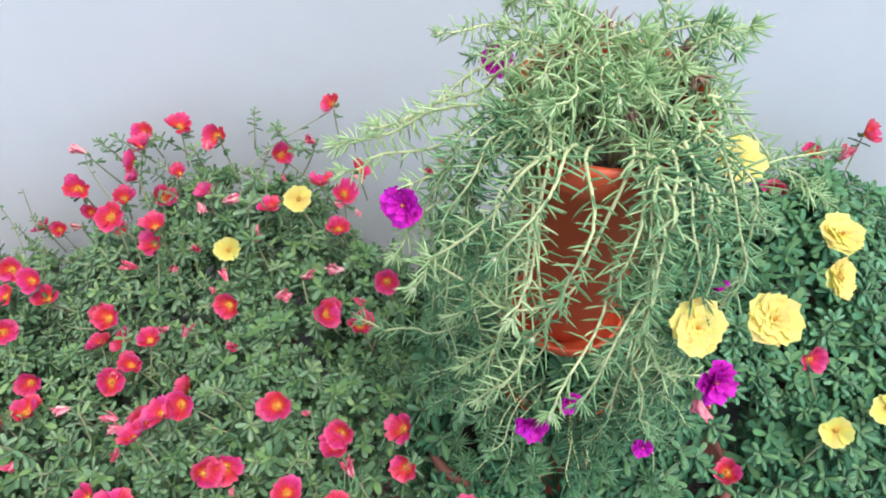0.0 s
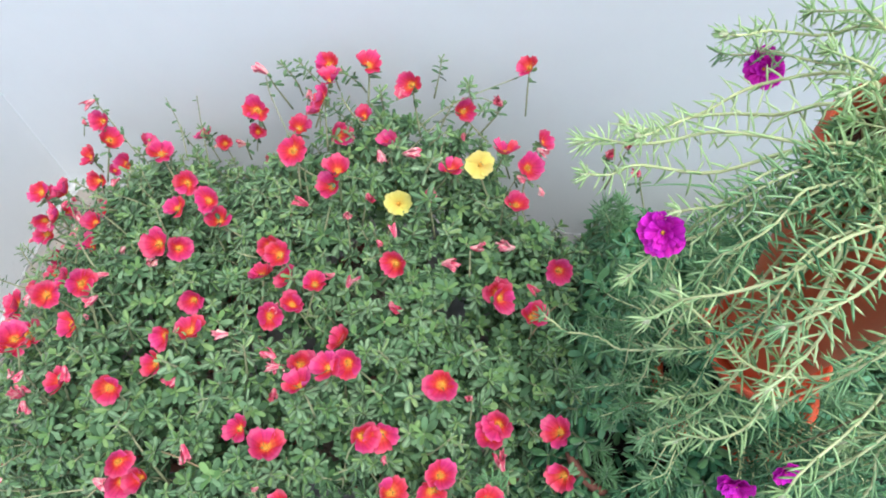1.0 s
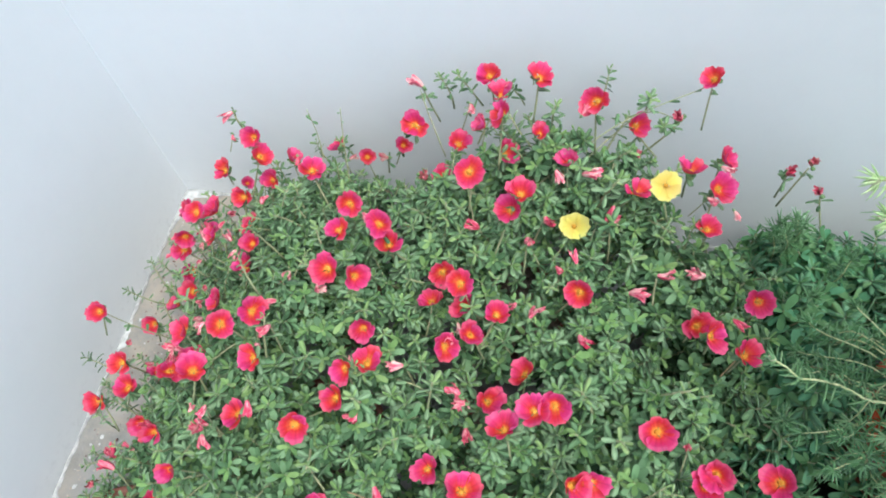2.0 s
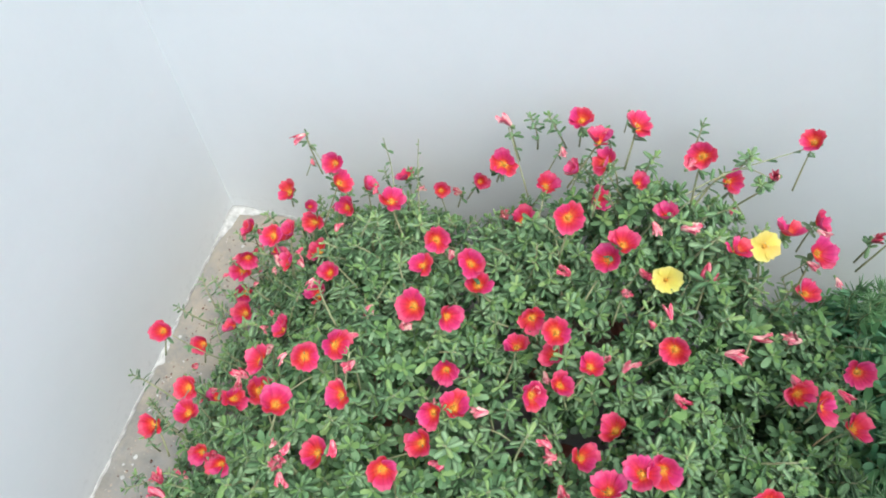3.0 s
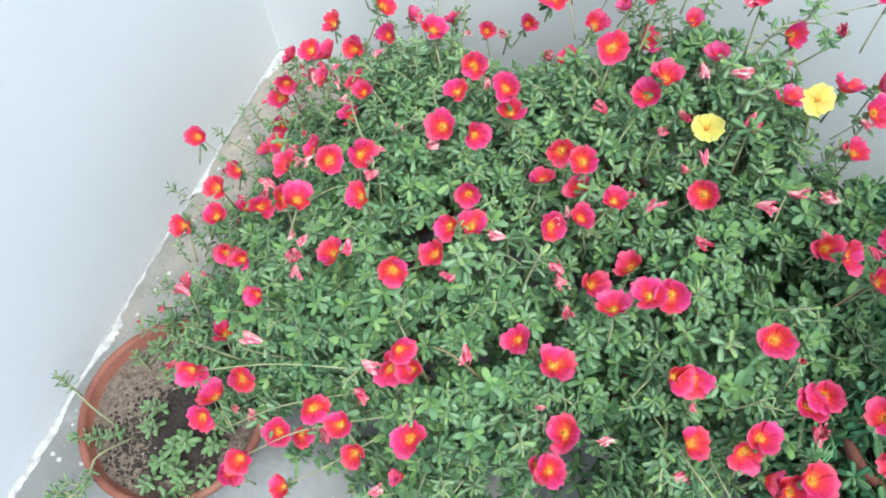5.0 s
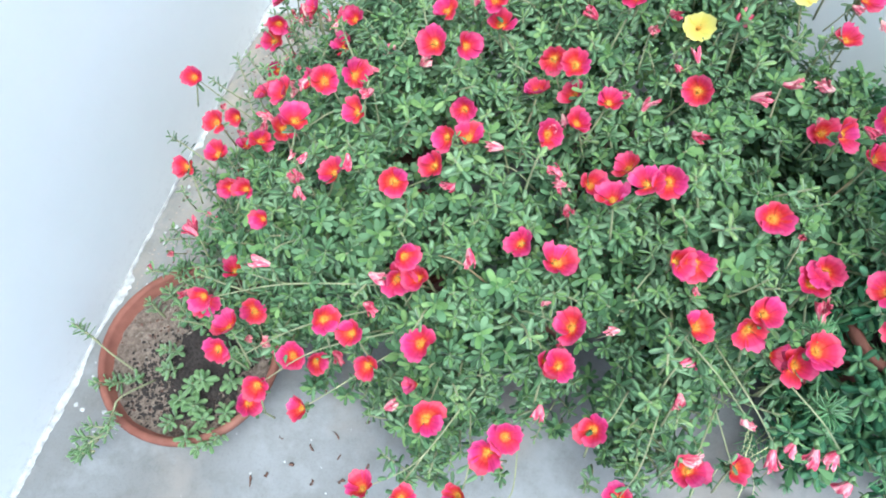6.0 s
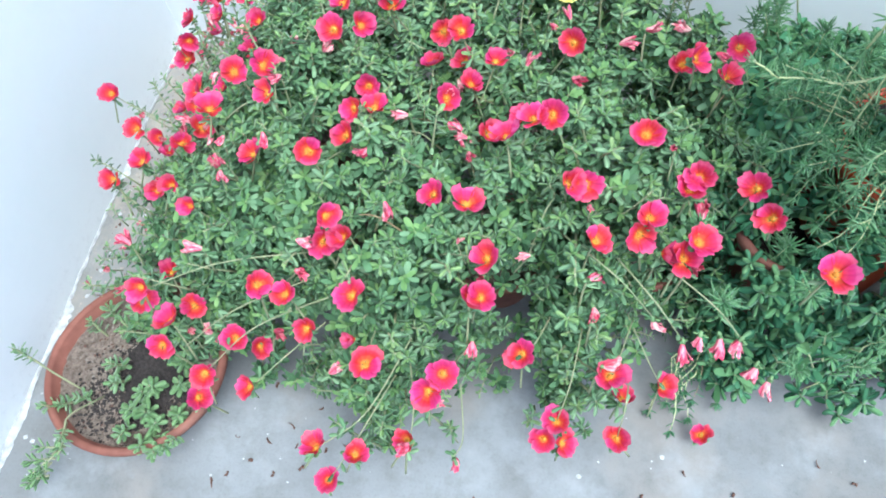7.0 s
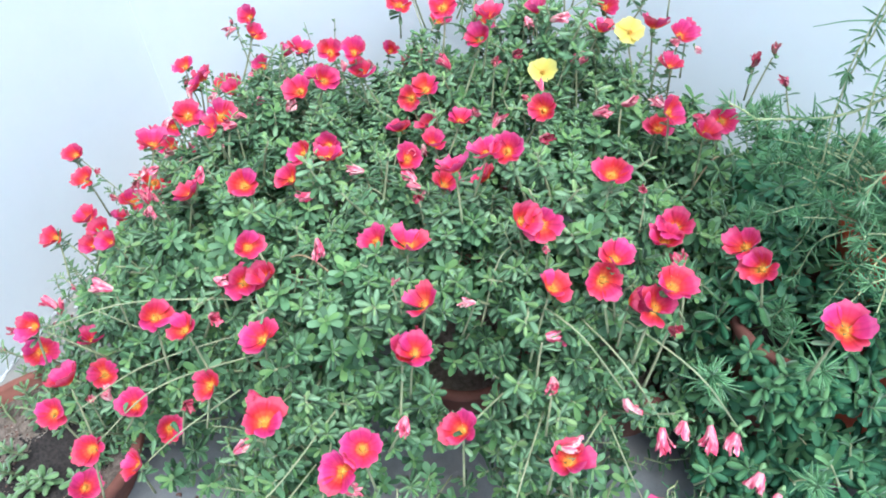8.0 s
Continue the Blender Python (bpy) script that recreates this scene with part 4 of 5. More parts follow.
# and along the back wall, between the blooms
for k in range(34):
    x, y = rf.uniform(0.20, 0.52), rf.uniform(-0.14, -0.05)
    p = near_plant(x, y)
    part("sprig", (LEGGY_ME + FULL_ME)[rf.randrange(12)], p, Matrix.Translation(Vector((x, y, mound(x, y) + rf.uniform(-0.02, 0.02))) - p.location) @ aim((rf.gauss(0, 0.4), rf.gauss(-0.2, 0.3), 0.9), rf.uniform(0, 6)) @ Matrix.Scale(rf.uniform(0.7, 1.0), 4))

# tips that stand above the outline of the mass
for x, y, z, s in ((0.43, -0.06, 0.25, 0.9), (0.38, -0.06, 0.23, 0.8), (0.60, -0.06, 0.39, 0.9), (0.64, -0.05, 0.39, 0.9), (0.70, -0.06, 0.41, 0.9), (0.86, -0.08, 0.42, 1.0), (0.90, -0.09, 0.42, 0.8),
                   (0.80, -0.06, 0.41, 0.9), (0.16, -0.30, 0.08, 1.0), (0.14, -0.44, 0.06, 1.0), (0.17, -0.56, 0.07, 1.1), (0.20, -0.60, 0.08, 1.1), (0.24, -0.58, 0.12, 1.1), (0.18, -0.50, 0.10, 1.0),
                   (0.60, -0.80, 0.10, 1.1), (0.57, -0.81, 0.08, 1.0), (0.63, -0.79, 0.09, 1.0), (0.68, -0.76, 0.10, 1.0), (0.70, -0.77, 0.05, 0.9), (0.86, -0.72, 0.10, 1.0), (0.80, -0.72, 0.12, 1.0)):
    p = near_plant(x, y)
    part("sprig", LEGGY_ME[rf.randrange(len(LEGGY_ME))], p, Matrix.Translation(Vector((x, y, z)) - p.location) @ aim((rf.gauss(0, 0.3), rf.gauss(-0.1, 0.3), 1), rf.uniform(0, 6)) @ Matrix.Scale(s, 4))

for k in range(44):
    x, y = rf.uniform(0.22, 0.95), rf.uniform(-0.22, -0.07)
    h = mound(x, y)
    if h > 0.12 and all((Vector(o) - Vector((x, y, h + 0.03))).length > 0.034 for o in SPOTS):
        p = near_plant(x, y)
        part("sprig", LEGGY_ME[rf.randrange(len(LEGGY_ME))], p, Matrix.Translation(Vector((x, y, h - 0.045)) - p.location) @ aim((rf.gauss(0, 0.35), rf.gauss(-0.15, 0.3), 1), rf.uniform(0, 6)) @ Matrix.Scale(rf.uniform(0.9, 1.35), 4))

# ---- the wide, low pot beside the wall ----
LEFT = (0.207, -0.727)
pot((*LEFT, 0), 0.137, 0.09, 0.10, "wide low terracotta bowl filled with dry soil", 0.022, name="terracotta_bowl")
seedling = thing("young_purslane", (*LEFT, 0.068), "small bright green purslane shoots in dry soil", "plant")


def single_leaf(seed):
    rng = random.Random(seed)
    s = Soup()
    s.add(*leaf(0.0170, 0.0066, 0.0009, rng.uniform(-0.14, 0.12), rng.uniform(0.0, 0.25)))
    return s.mesh("leaf", LEAF_SEED)


LEAF_ME = [single_leaf(k) for k in range(6)]
s = Soup()
s.add(*tube([(0, 0, -0.006), (0.001, 0, 0.012), (0.0, 0.002, 0.03), (0.002, 0.002, 0.038)], [0.002, 0.0018, 0.0014, 0.001], 6))
SHOOT_STEM = s.mesh("shoot", STEM)


def shoot(plant, at, way, size, n=14):
    """A shoot close to the eye: a stem with its leaves one by one."""
    st = part("shoot", SHOOT_STEM, plant, Matrix.Translation(at) @ aim(way, rf.uniform(0, 6)) @ Matrix.Scale(size, 4))
    for i in range(n):
        t = i / (n - 1)
        L = rf.uniform(0.75, 1.1) * (1 - 0.5 * max(0, (t - 0.6) / 0.4))
        m = Matrix.Translation((0, 0.001, 0.006 + 0.031 * t ** 0.8)) @ Matrix.Rotation(i * 2.4 + rf.uniform(-0.3, 0.3), 4, "Z") @ Matrix.Rotation(radians(14 + 44 * t ** 1.3 + rf.uniform(-16, 14)), 4, "X")
        part("leaf", LEAF_ME[rf.randrange(6)], st, m @ Matrix.Scale(L, 4))


for x, y, lean, size in ((-0.077, 0.043, 0.3, 0.85), (-0.063, 0.066, 0.3, 0.95), (-0.060, 0.102, 0.5, 0.9), (-0.088, 0.092, 0.8, 0.8), (-0.014, 0.068, 0.2, 1.1), (-0.024, 0.044, 0.2, 1.0), (0.006, 0.067, 0.2, 1.1), (0.0, 0.043, 0.2, 1.0),
                         (-0.034, 0.084, 0.3, 1.0), (0.026, 0.085, 0.3, 1.1), (-0.017, -0.002, 0.2, 1.05), (-0.014, -0.024, 0.2, 0.9), (0.036, -0.027, 0.2, 1.1), (0.029, -0.042, 0.2, 1.0), (0.021, -0.069, 0.3, 1.05),
                         (0.037, -0.061, 0.3, 1.1), (0.015, -0.087, 0.4, 0.95), (0.042, -0.104, 0.7, 1.0), (0.061, -0.106, 0.8, 1.0), (0.071, -0.096, 0.7, 0.9), (0.089, -0.084, 0.6, 0.9), (0.074, -0.058, 0.4, 1.0),
                         (0.075, -0.017, 0.3, 1.0), (0.069, 0.008, 0.3, 1.0), (0.052, -0.082, 0.4, 1.0), (-0.091, -0.073, 0.5, 0.95), (-0.078, -0.066, 0.4, 0.8), (-0.060, -0.055, 0.2, 0.85), (0.055, 0.045, 0.2, 1.0), (0.085, 0.04, 0.3, 1.0)):
    d = Vector((x, y, 0)).normalized() * lean
    shoot(seedling, (x, y, -0.004), (d.x + rf.gauss(0, 0.15), d.y + rf.gauss(0, 0.15), 1), size * 1.15, 15)
for pts in (((0.168, -0.779, 0.07), (0.152, -0.822, 0.112), (0.156, -0.852, 0.106), (0.132, -0.878, 0.085), (0.112, -0.900, 0.050)), ((0.142, -0.778, 0.07), (0.116, -0.768, 0.112), (0.095, -0.760, 0.122), (0.074, -0.752, 0.126))):
    bare_stem(seedling, pts, 0.0013, STEM, 0)
    way = bend([Vector(p) - seedling.location for p in pts], 12)
    for i in (4, 5, 7, 8, 9, 10, 11, 12) if pts[-1][2] < 0.1 else (10, 12):
        d = way[i] - way[i - 1]
        shoot(seedling, way[i] - Vector((0, 0, 0.004)), d.normalized() + Vector((rf.gauss(0, 0.3), rf.gauss(0, 0.3), 0.6)), rf.uniform(0.85, 1.0), 12)

# dark humus and grit on the soil of the wide pot
for name, hue, count, cx, cy, spread, big in (("humus_crumbs", HUMUS_AND_SHADE, 4200, 0.028, 0.000, 0.022, 0.0064), ("humus_crumbs", HUMUS_AND_SHADE, 700, -0.030, -0.052, 0.024, 0.0040), ("soil_crumbs", DRY, 420, -0.01, -0.02, 0.055, 0.0030), ("grit", GRIT, 420, -0.045, 0.02, 0.045, 0.0024)):
    s = Soup()
    for k in range(count):
        x, y = rf.gauss(cx, spread), rf.gauss(cy, spread * 1.5)
        if math.hypot(x, y) > 0.120:
            continue
        q = big * rf.uniform(0.35, 1.0)
        z = 0.068 + soil_lumps(x, y, LEFT[0], LEFT[1])
        v = [Vector((LEFT[0] + x + q * math.cos(j * 1.257) * rf.uniform(0.6, 1.3), LEFT[1] + y + q * math.sin(j * 1.257) * rf.uniform(0.6, 1.3), z - 0.001)) for j in range(5)]
        s.add(v + [Vector((LEFT[0] + x, LEFT[1] + y, z + q * rf.uniform(0.4, 1.2)))], [(j, (j + 1) % 5, 5) for j in range(5)])
    tagged(new(name, s.mesh(name, hue)), {HUMUS_AND_SHADE: "loose dark humus on dry soil in the bowl", DRY: "brown crumbs of dry soil in the bowl", GRIT: "pale grit on dry soil in the bowl"}[hue], "soil crumbs", "", "stuff")

# ---- broad-leaved purslane on the right ----
def gappy(x, y):
    return 1 - 0.30 * smooth(1.10, 1.20, x) * (1 - smooth(1.45, 1.55, x))


RIGHT_POTS = ((1.098, -0.488, 0.28), (1.12, -0.22, 0.15), (1.37, -0.53, 0.19), (1.68, -0.34, 0.13), (1.62, -0.16, 0.20))
RIGHT_PLANTS = []
CREEPERS = []
for x, y, tall in RIGHT_POTS:
    # soil in these pots is coloured near black in place of shade
    pot((x, y, 0), 0.073 if tall > 0.16 else 0.10, tall, 0.05 if tall > 0.16 else 0.07, "round terracotta pot with soil coloured as shaded under purslane leaves", 0.055 if tall == 0.28 else 0.025, group="pots under the purslane", earth=HUMUS_AND_SHADE)
    RIGHT_PLANTS.append(thing("purslane_plant", (x, y, tall - 0.06), "blue-green broad-leaved purslane with few open blooms", "flowering plant", "broad-leaved purslane plants"))
# front leaves in the shade-darkened colour, back leaves in the brightened one
clothe(RIGHT_PLANTS, back_right, (0.96, -0.72, 1.95, -0.47), ((0.024, 0.0255, 0.026), (0.06, 0.036, 0.03), (0.11, 0.048, 0.03)), BROAD_ME, BROAD_LIGHT, 57, 130, gappy)
clothe(RIGHT_PLANTS, back_right, (0.96, -0.48, 1.95, -0.03), ((0.020, 0.0225, 0.030), (0.06, 0.031, 0.03), (0.11, 0.042, 0.03)), DENSE_ME, DENSE_LIGHT, 58, 150)


def right_plant(x, y):
    return min(RIGHT_PLANTS, key=lambda o: (o.location.x - x) ** 2 + (o.location.y - y) ** 2)


for x, y, z in ((1.516, -0.46, 0.35), (1.42, -0.553, 0.22), (1.576, -0.19, 0.35), (1.64, -0.145, 0.38), (1.70, -0.15, 0.42), (1.80, -0.25, 0.36), (1.048, -0.707, 0.03)):
    flower(right_plant(x, y), x, y, z, rf.uniform(0.9, 1.05))
for x, y, z in ((1.538, -0.537, 0.30), (1.615, -0.515, 0.30)):
    flower(right_plant(x, y), x, y, z, 1.1, YELLOW_PETALS, Vector((-0.25, -0.5, 0.8)).normalized(), label="single yellow bloom with five petals")

# thin needle-leaved shoots that creep over the floor in the gap
rp = random.Random(63)
for k in range(11):
    x, y = rp.uniform(0.975, 1.055), rp.uniform(-0.625, -0.56)
    a, far, z = rp.uniform(-2.3, -1.2), rp.uniform(0.05, 0.10), rp.uniform(0.03, 0.09)
    CREEPERS.append(((x, y, z), (x + far * 0.5 * math.cos(a), y + far * 0.5 * math.sin(a), z * 0.9), (x + far * math.cos(a), y + far * math.sin(a), max(0.012, z * 0.45))))

# shoots that hang over the front of the near pot
rp = random.Random(91)
for k in range(22):
    a = 3.15 + 2.3 * (k + rp.random()) / 22
    if 3.62 < a < 3.85:
        continue
    r = rp.uniform(0.070, 0.088)
    q = Vector((1.098 + r * math.cos(a), -0.488 + r * math.sin(a), rp.uniform(0.235, 0.275)))
    p = RIGHT_PLANTS[0]
    part("sprig", BROAD_ME[k % len(BROAD_ME)], p, Matrix.Translation(q - p.location) @ aim((0.7 * math.cos(a) + rp.gauss(0, 0.25), 0.7 * math.sin(a) + rp.gauss(0, 0.25), 0.7), rp.uniform(0, 6)) @ Matrix.Scale(rp.uniform(0.75, 1.0), 4))

# ---- the tall orange pot with moss rose ----
TALL = Vector((1.198, -0.433, 0.0))
pot((1.208, -0.424, 0), 0.095, 0.375, 0.076, "deep orange pot of dark soil under a smaller pot", 0.022, PLASTIC, 0.02, "orange_planter", "", HUMUS_AND_SHADE)
stand = thing("plant_stand", (TALL.x + 0.010, TALL.y + 0.008, 0.350), "short black iron stand under an orange pot", "plant stand")
for name, prof in (("plate", [(0.01, 0.112), (0.038, 0.113), (0.040, 0.116), (0.038, 0.119), (0.01, 0.121)]),
                   ("pole", [(0.0105, 0.004), (0.009, 0.012), (0.009, 0.106), (0.0105, 0.113)]),
                   ("base", [(0.01, 0.0), (0.040, 0.0), (0.042, 0.004), (0.038, 0.007), (0.011, 0.010)])):
    s = Soup()
    s.add(*lathe(prof, 24))
    part(name, s.mesh(name, IRON), stand)
tall_pot = thing("orange_pot", (TALL.x, TALL.y, 0.471), "orange plastic flower pot on an attached saucer", "flower pot")
s = Soup()
s.add(*lathe([(0.02, 0.006), (0.040, 0.006), (0.043, 0.012), (0.071, 0.278), (0.076, 0.280), (0.079, 0.285), (0.0795, 0.309), (0.077, 0.313), (0.073, 0.312), (0.070, 0.300), (0.069, 0.27)], 56))
part("body", s.mesh("pot_body", PLASTIC), tall_pot)
s = Soup()
s.add(*lathe([(0.03, 0.0), (0.050, 0.0), (0.058, 0.006), (0.062, 0.024), (0.060, 0.026), (0.057, 0.022), (0.049, 0.005), (0.03, 0.0045)], 56))
part("saucer", s.mesh("saucer", PLASTIC), tall_pot)
s = Soup()
s.add(*lathe([(0.002, 0.284), (0.03, 0.287), (0.0685, 0.281)], 30, 0.01))
part("soil", s.mesh("pot_soil", SOIL), tall_pot)
moss = thing("moss_rose_plant", (TALL.x, TALL.y, 0.755), "trailing needle-leaved moss rose spilling over an orange pot", "flowering plant")


def needle(length, r, curl):
    v, f = [], []
    for t, k in ((0.0, 0.6), (0.35, 1.0), (0.75, 0.85)):
        for j in range(3):
            w = j * 2.094
            v.append(Vector((r * k * math.cos(w), t * length, curl * t * t * length + r * k * math.sin(w))))
    v.append(Vector((0, length, curl * length)))
    for i in range(2):
        for j in range(3):
            j2 = (j + 1) % 3
            f.append((i * 3 + j, i * 3 + j2, (i + 1) * 3 + j2, (i + 1) * 3 + j))
    f += [(6, 7, 9), (7, 8, 9), (8, 6, 9)]
    return v, f


rn = random.Random(77)


def trail(plant, points, bare=0.1, gap=0.0025, length=0.021, thick=0.0021, bud=True, name="stem", green=None):
    """A fleshy trailing stem set with needle leaves, ending in a tuft with buds."""
    pts = [Vector(p) - plant.location for p in points]
    total = sum((b - a).length for a, b in zip(pts, pts[1:]))
    n = max(8, int(total / 0.012))
    way = bend(pts, n)
    ph, am = rn.uniform(0, 6.28), 0.0035 if total > 0.1 else 0.005
    way = [p + Vector((math.sin(ph + i * 0.9), math.cos(ph * 1.7 + i * 0.75), 0.6 * math.sin(ph * 2.3 + i * 0.6))) * (am * min(1, i / 3)) for i, p in enumerate(way)]
    s = Soup()
    s.add(*tube(way, [0.74 * thick * (1.1 - 0.45 * i / n) for i in range(n + 1)], 6))
    stem = part(name, s.mesh("stem", STEM_PALE if rn.random() < 0.93 else STEM_RED), plant)
    s = Soup()
    count = int(total / (gap * rn.uniform(1.0, 1.4)))
    for k in range(count + 18):
        u = bare + (1 - bare) * min(1, k / count)
        i = min(n - 1, int(u * n))
        p = way[i].lerp(way[i + 1], min(1, u * n - i))
        d = (way[i + 1] - way[i]).normalized()
        tipness = max(0, (u - 0.85) / 0.15)
        m = Matrix.Translation(p) @ aim(d, k * 2.4 + rn.uniform(-0.4, 0.4)) @ Matrix.Rotation(radians(rn.uniform(-10, 32) + rn.uniform(0, 54) * tipness), 4, "X")
        s.add(*needle(length * rn.uniform(0.6, 1.2) * (1 - 0.25 * tipness), 0.00100 * rn.uniform(0.85, 1.15), rn.uniform(-0.05, 0.38)), m)
    # high stems mostly take the paler colour, low ones the darker: painted light and shade
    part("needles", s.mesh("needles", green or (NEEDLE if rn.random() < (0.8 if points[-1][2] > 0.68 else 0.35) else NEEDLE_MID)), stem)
    if bud:
        d = (way[-1] - way[-2]).normalized()
        s = Soup()
        s.add(*lathe([(0.0006, -0.001), (0.0024, 0.001), (0.0031, 0.003), (0.0025, 0.006), (0.0006, 0.008)], 9))
        part("bud", s.mesh("bud", BUD), stem, Matrix.Translation(way[-1]) @ aim(d))
    return stem


TOP = TALL + Vector((0, 0, 0.755))
# the long trailing stems that can be told apart
for pts in (((1.16, -0.46, 0.76), (1.10, -0.465, 0.765), (1.04, -0.455, 0.73)),
            ((1.15, -0.44, 0.78), (1.06, -0.40, 0.75), (1.01, -0.38, 0.715), (0.976, -0.371, 0.70)),
            ((1.15, -0.44, 0.76), (1.06, -0.42, 0.74), (1.015, -0.405, 0.71), (0.983, -0.401, 0.70)),
            ((1.16, -0.42, 0.78), (1.10, -0.37, 0.75), (1.05, -0.345, 0.70), (1.018, -0.339, 0.692)),
            ((1.17, -0.40, 0.78), (1.15, -0.32, 0.76), (1.13, -0.25, 0.70), (1.118, -0.20, 0.655)),
            ((1.16, -0.46, 0.76), (1.10, -0.45, 0.75), (1.05, -0.46, 0.70), (1.02, -0.47, 0.66)),
            ((1.16, -0.48, 0.76), (1.11, -0.51, 0.77), (1.06, -0.51, 0.71), (1.035, -0.505, 0.66)),
            ((1.16, -0.49, 0.76), (1.13, -0.53, 0.785), (1.10, -0.543, 0.745)),
            ((1.15, -0.47, 0.76), (1.13, -0.53, 0.76), (1.11, -0.56, 0.69)),
            ((1.19, -0.51, 0.75), (1.16, -0.545, 0.70), (1.101, -0.535, 0.669), (1.053, -0.495, 0.69)),
            ((1.15, -0.455, 0.73), (1.09, -0.48, 0.57), (1.03, -0.455, 0.500), (0.972, -0.436, 0.497)),
            ((1.15, -0.455, 0.73), (1.11, -0.50, 0.66), (1.071, -0.503, 0.605)),
            ((1.15, -0.455, 0.73), (1.11, -0.53, 0.62), (1.073, -0.527, 0.555)),
            ((1.15, -0.455, 0.73), (1.10, -0.54, 0.60), (1.067, -0.544, 0.485)),
            ((1.15, -0.455, 0.73), (1.12, -0.56, 0.64), (1.083, -0.565, 0.555)),
            ((1.15, -0.455, 0.73), (1.14, -0.545, 0.64), (1.116, -0.543, 0.565)),
            ((1.205, -0.50, 0.77), (1.20, -0.535, 0.77), (1.178, -0.555, 0.69), (1.136, -0.618, 0.635)),
            ((1.215, -0.50, 0.77), (1.215, -0.545, 0.765), (1.195, -0.57, 0.69), (1.16, -0.605, 0.62)),
            ((1.20, -0.50, 0.76), (1.19, -0.55, 0.76), (1.185, -0.56, 0.71)),
            ((1.24, -0.49, 0.76), (1.215, -0.555, 0.69), (1.222, -0.585, 0.64), (1.30, -0.572, 0.56)),
            ((1.24, -0.48, 0.75), (1.21, -0.56, 0.67), (1.225, -0.59, 0.56), (1.262, -0.575, 0.45)),
            ((1.25, -0.46, 0.77), (1.275, -0.49, 0.76), (1.262, -0.53, 0.715)),
            ((1.26, -0.46, 0.77), (1.29, -0.455, 0.72), (1.32, -0.43, 0.675), (1.40, -0.40, 0.665), (1.46, -0.38, 0.64)),
            ((1.26, -0.42, 0.76), (1.36, -0.40, 0.68), (1.44, -0.38, 0.60), (1.50, -0.36, 0.54)),
            ((1.26, -0.43, 0.76), (1.34, -0.43, 0.66), (1.40, -0.42, 0.58)),
            ((1.26, -0.40, 0.79), (1.32, -0.34, 0.765), (1.383, -0.272, 0.71)),
            ((1.18, -0.37, 0.80), (1.16, -0.31, 0.80), (1.15, -0.27, 0.76)),
            ((1.18, -0.36, 0.80), (1.17, -0.31, 0.785), (1.150, -0.272, 0.745), (1.115, -0.272, 0.738), (1.083, -0.284, 0.750)), ((1.15, -0.38, 0.79), (1.112, -0.325, 0.735), (1.06, -0.35, 0.715), (1.013, -0.388, 0.732)),
            ((1.205, -0.50, 0.79), (1.213, -0.545, 0.775), (1.206, -0.562, 0.70), (1.19, -0.572, 0.625)), ((1.165, -0.50, 0.79), (1.160, -0.545, 0.765), (1.146, -0.556, 0.71), (1.130, -0.560, 0.655)), ((1.23, -0.50, 0.79), (1.238, -0.54, 0.775), (1.236, -0.558, 0.70), (1.226, -0.566, 0.60)),
            ((1.25, -0.42, 0.80), (1.27, -0.41, 0.815), (1.307, -0.40, 0.788))):
    out = (Vector(pts[0]) - TALL).xy.normalized()
    rim = TALL + Vector((out.x * 0.072, out.y * 0.072, 0.798))
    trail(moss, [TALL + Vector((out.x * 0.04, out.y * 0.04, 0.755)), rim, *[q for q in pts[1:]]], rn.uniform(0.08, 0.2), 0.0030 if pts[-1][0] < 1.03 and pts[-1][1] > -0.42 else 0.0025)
# the crown
for k in range(31):
    a = k * 2.4 + rn.uniform(-0.5, 0.5)
    u = math.sqrt((k + 0.5) / 31)
    r = 0.012 + 0.060 * u
    h = 0.052 * math.sqrt(max(0.0, 1 - u * u)) + 0.022
    c, q = math.cos(a), math.sin(a)
    if c > 0.1:
        r *= 0.55
        h *= 0.8
    if u > 0.55 and 3.5 < a % 6.283 < 5.4:
        r *= 0.66
        h += 0.016
    b = TOP + Vector((c * 0.045 * u, q * 0.045 * u, 0.0))
    mid = TOP + Vector((c * r * 0.7, q * r * 0.7, h * 0.75 + 0.012))
    end = TOP + Vector((c * r * 1.1 + rn.gauss(0, 0.012), q * r * 1.1 + rn.gauss(0, 0.012), h * rn.uniform(0.5, 1.35)))
    trail(moss, [b, mid, end], 0.15, 0.0026, 0.020, 0.0014, rn.random() < 0.1)
# dry brown stems in its heart
for k in range(14):
    a = rn.uniform(0, 6.28)
    c, q = math.cos(a), math.sin(a)
    trail(moss, [TOP + Vector((c * 0.01, q * 0.01, 0)), TOP + Vector((c * 0.03 + 0.01, q * 0.03 + 0.02, 0.05)), TOP + Vector((c * 0.045 + 0.012, q * 0.045 + 0.01, 0.05))], 0.3, 0.006, 0.016, 0.0013, False, "dry_stem", DRY_NEEDLE)
# finer, greener shoots that fill the room under the pot, coloured darker for its shade
for k in range(20):
    a = rn.uniform(3.2, 3.85) if k % 2 else rn.uniform(4.75, 5.5)
    r1 = rn.uniform(0.085, 0.14)
    z1 = rn.uniform(0.42, 0.66)
    c, q = math.cos(a), math.sin(a)
    way = [(0.05, 0.757), (0.082, 0.796), (r1 * 0.75 + 0.045, 0.72), (r1 + 0.012, z1)]
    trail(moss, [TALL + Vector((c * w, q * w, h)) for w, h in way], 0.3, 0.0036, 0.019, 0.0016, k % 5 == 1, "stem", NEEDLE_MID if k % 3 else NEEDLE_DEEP)
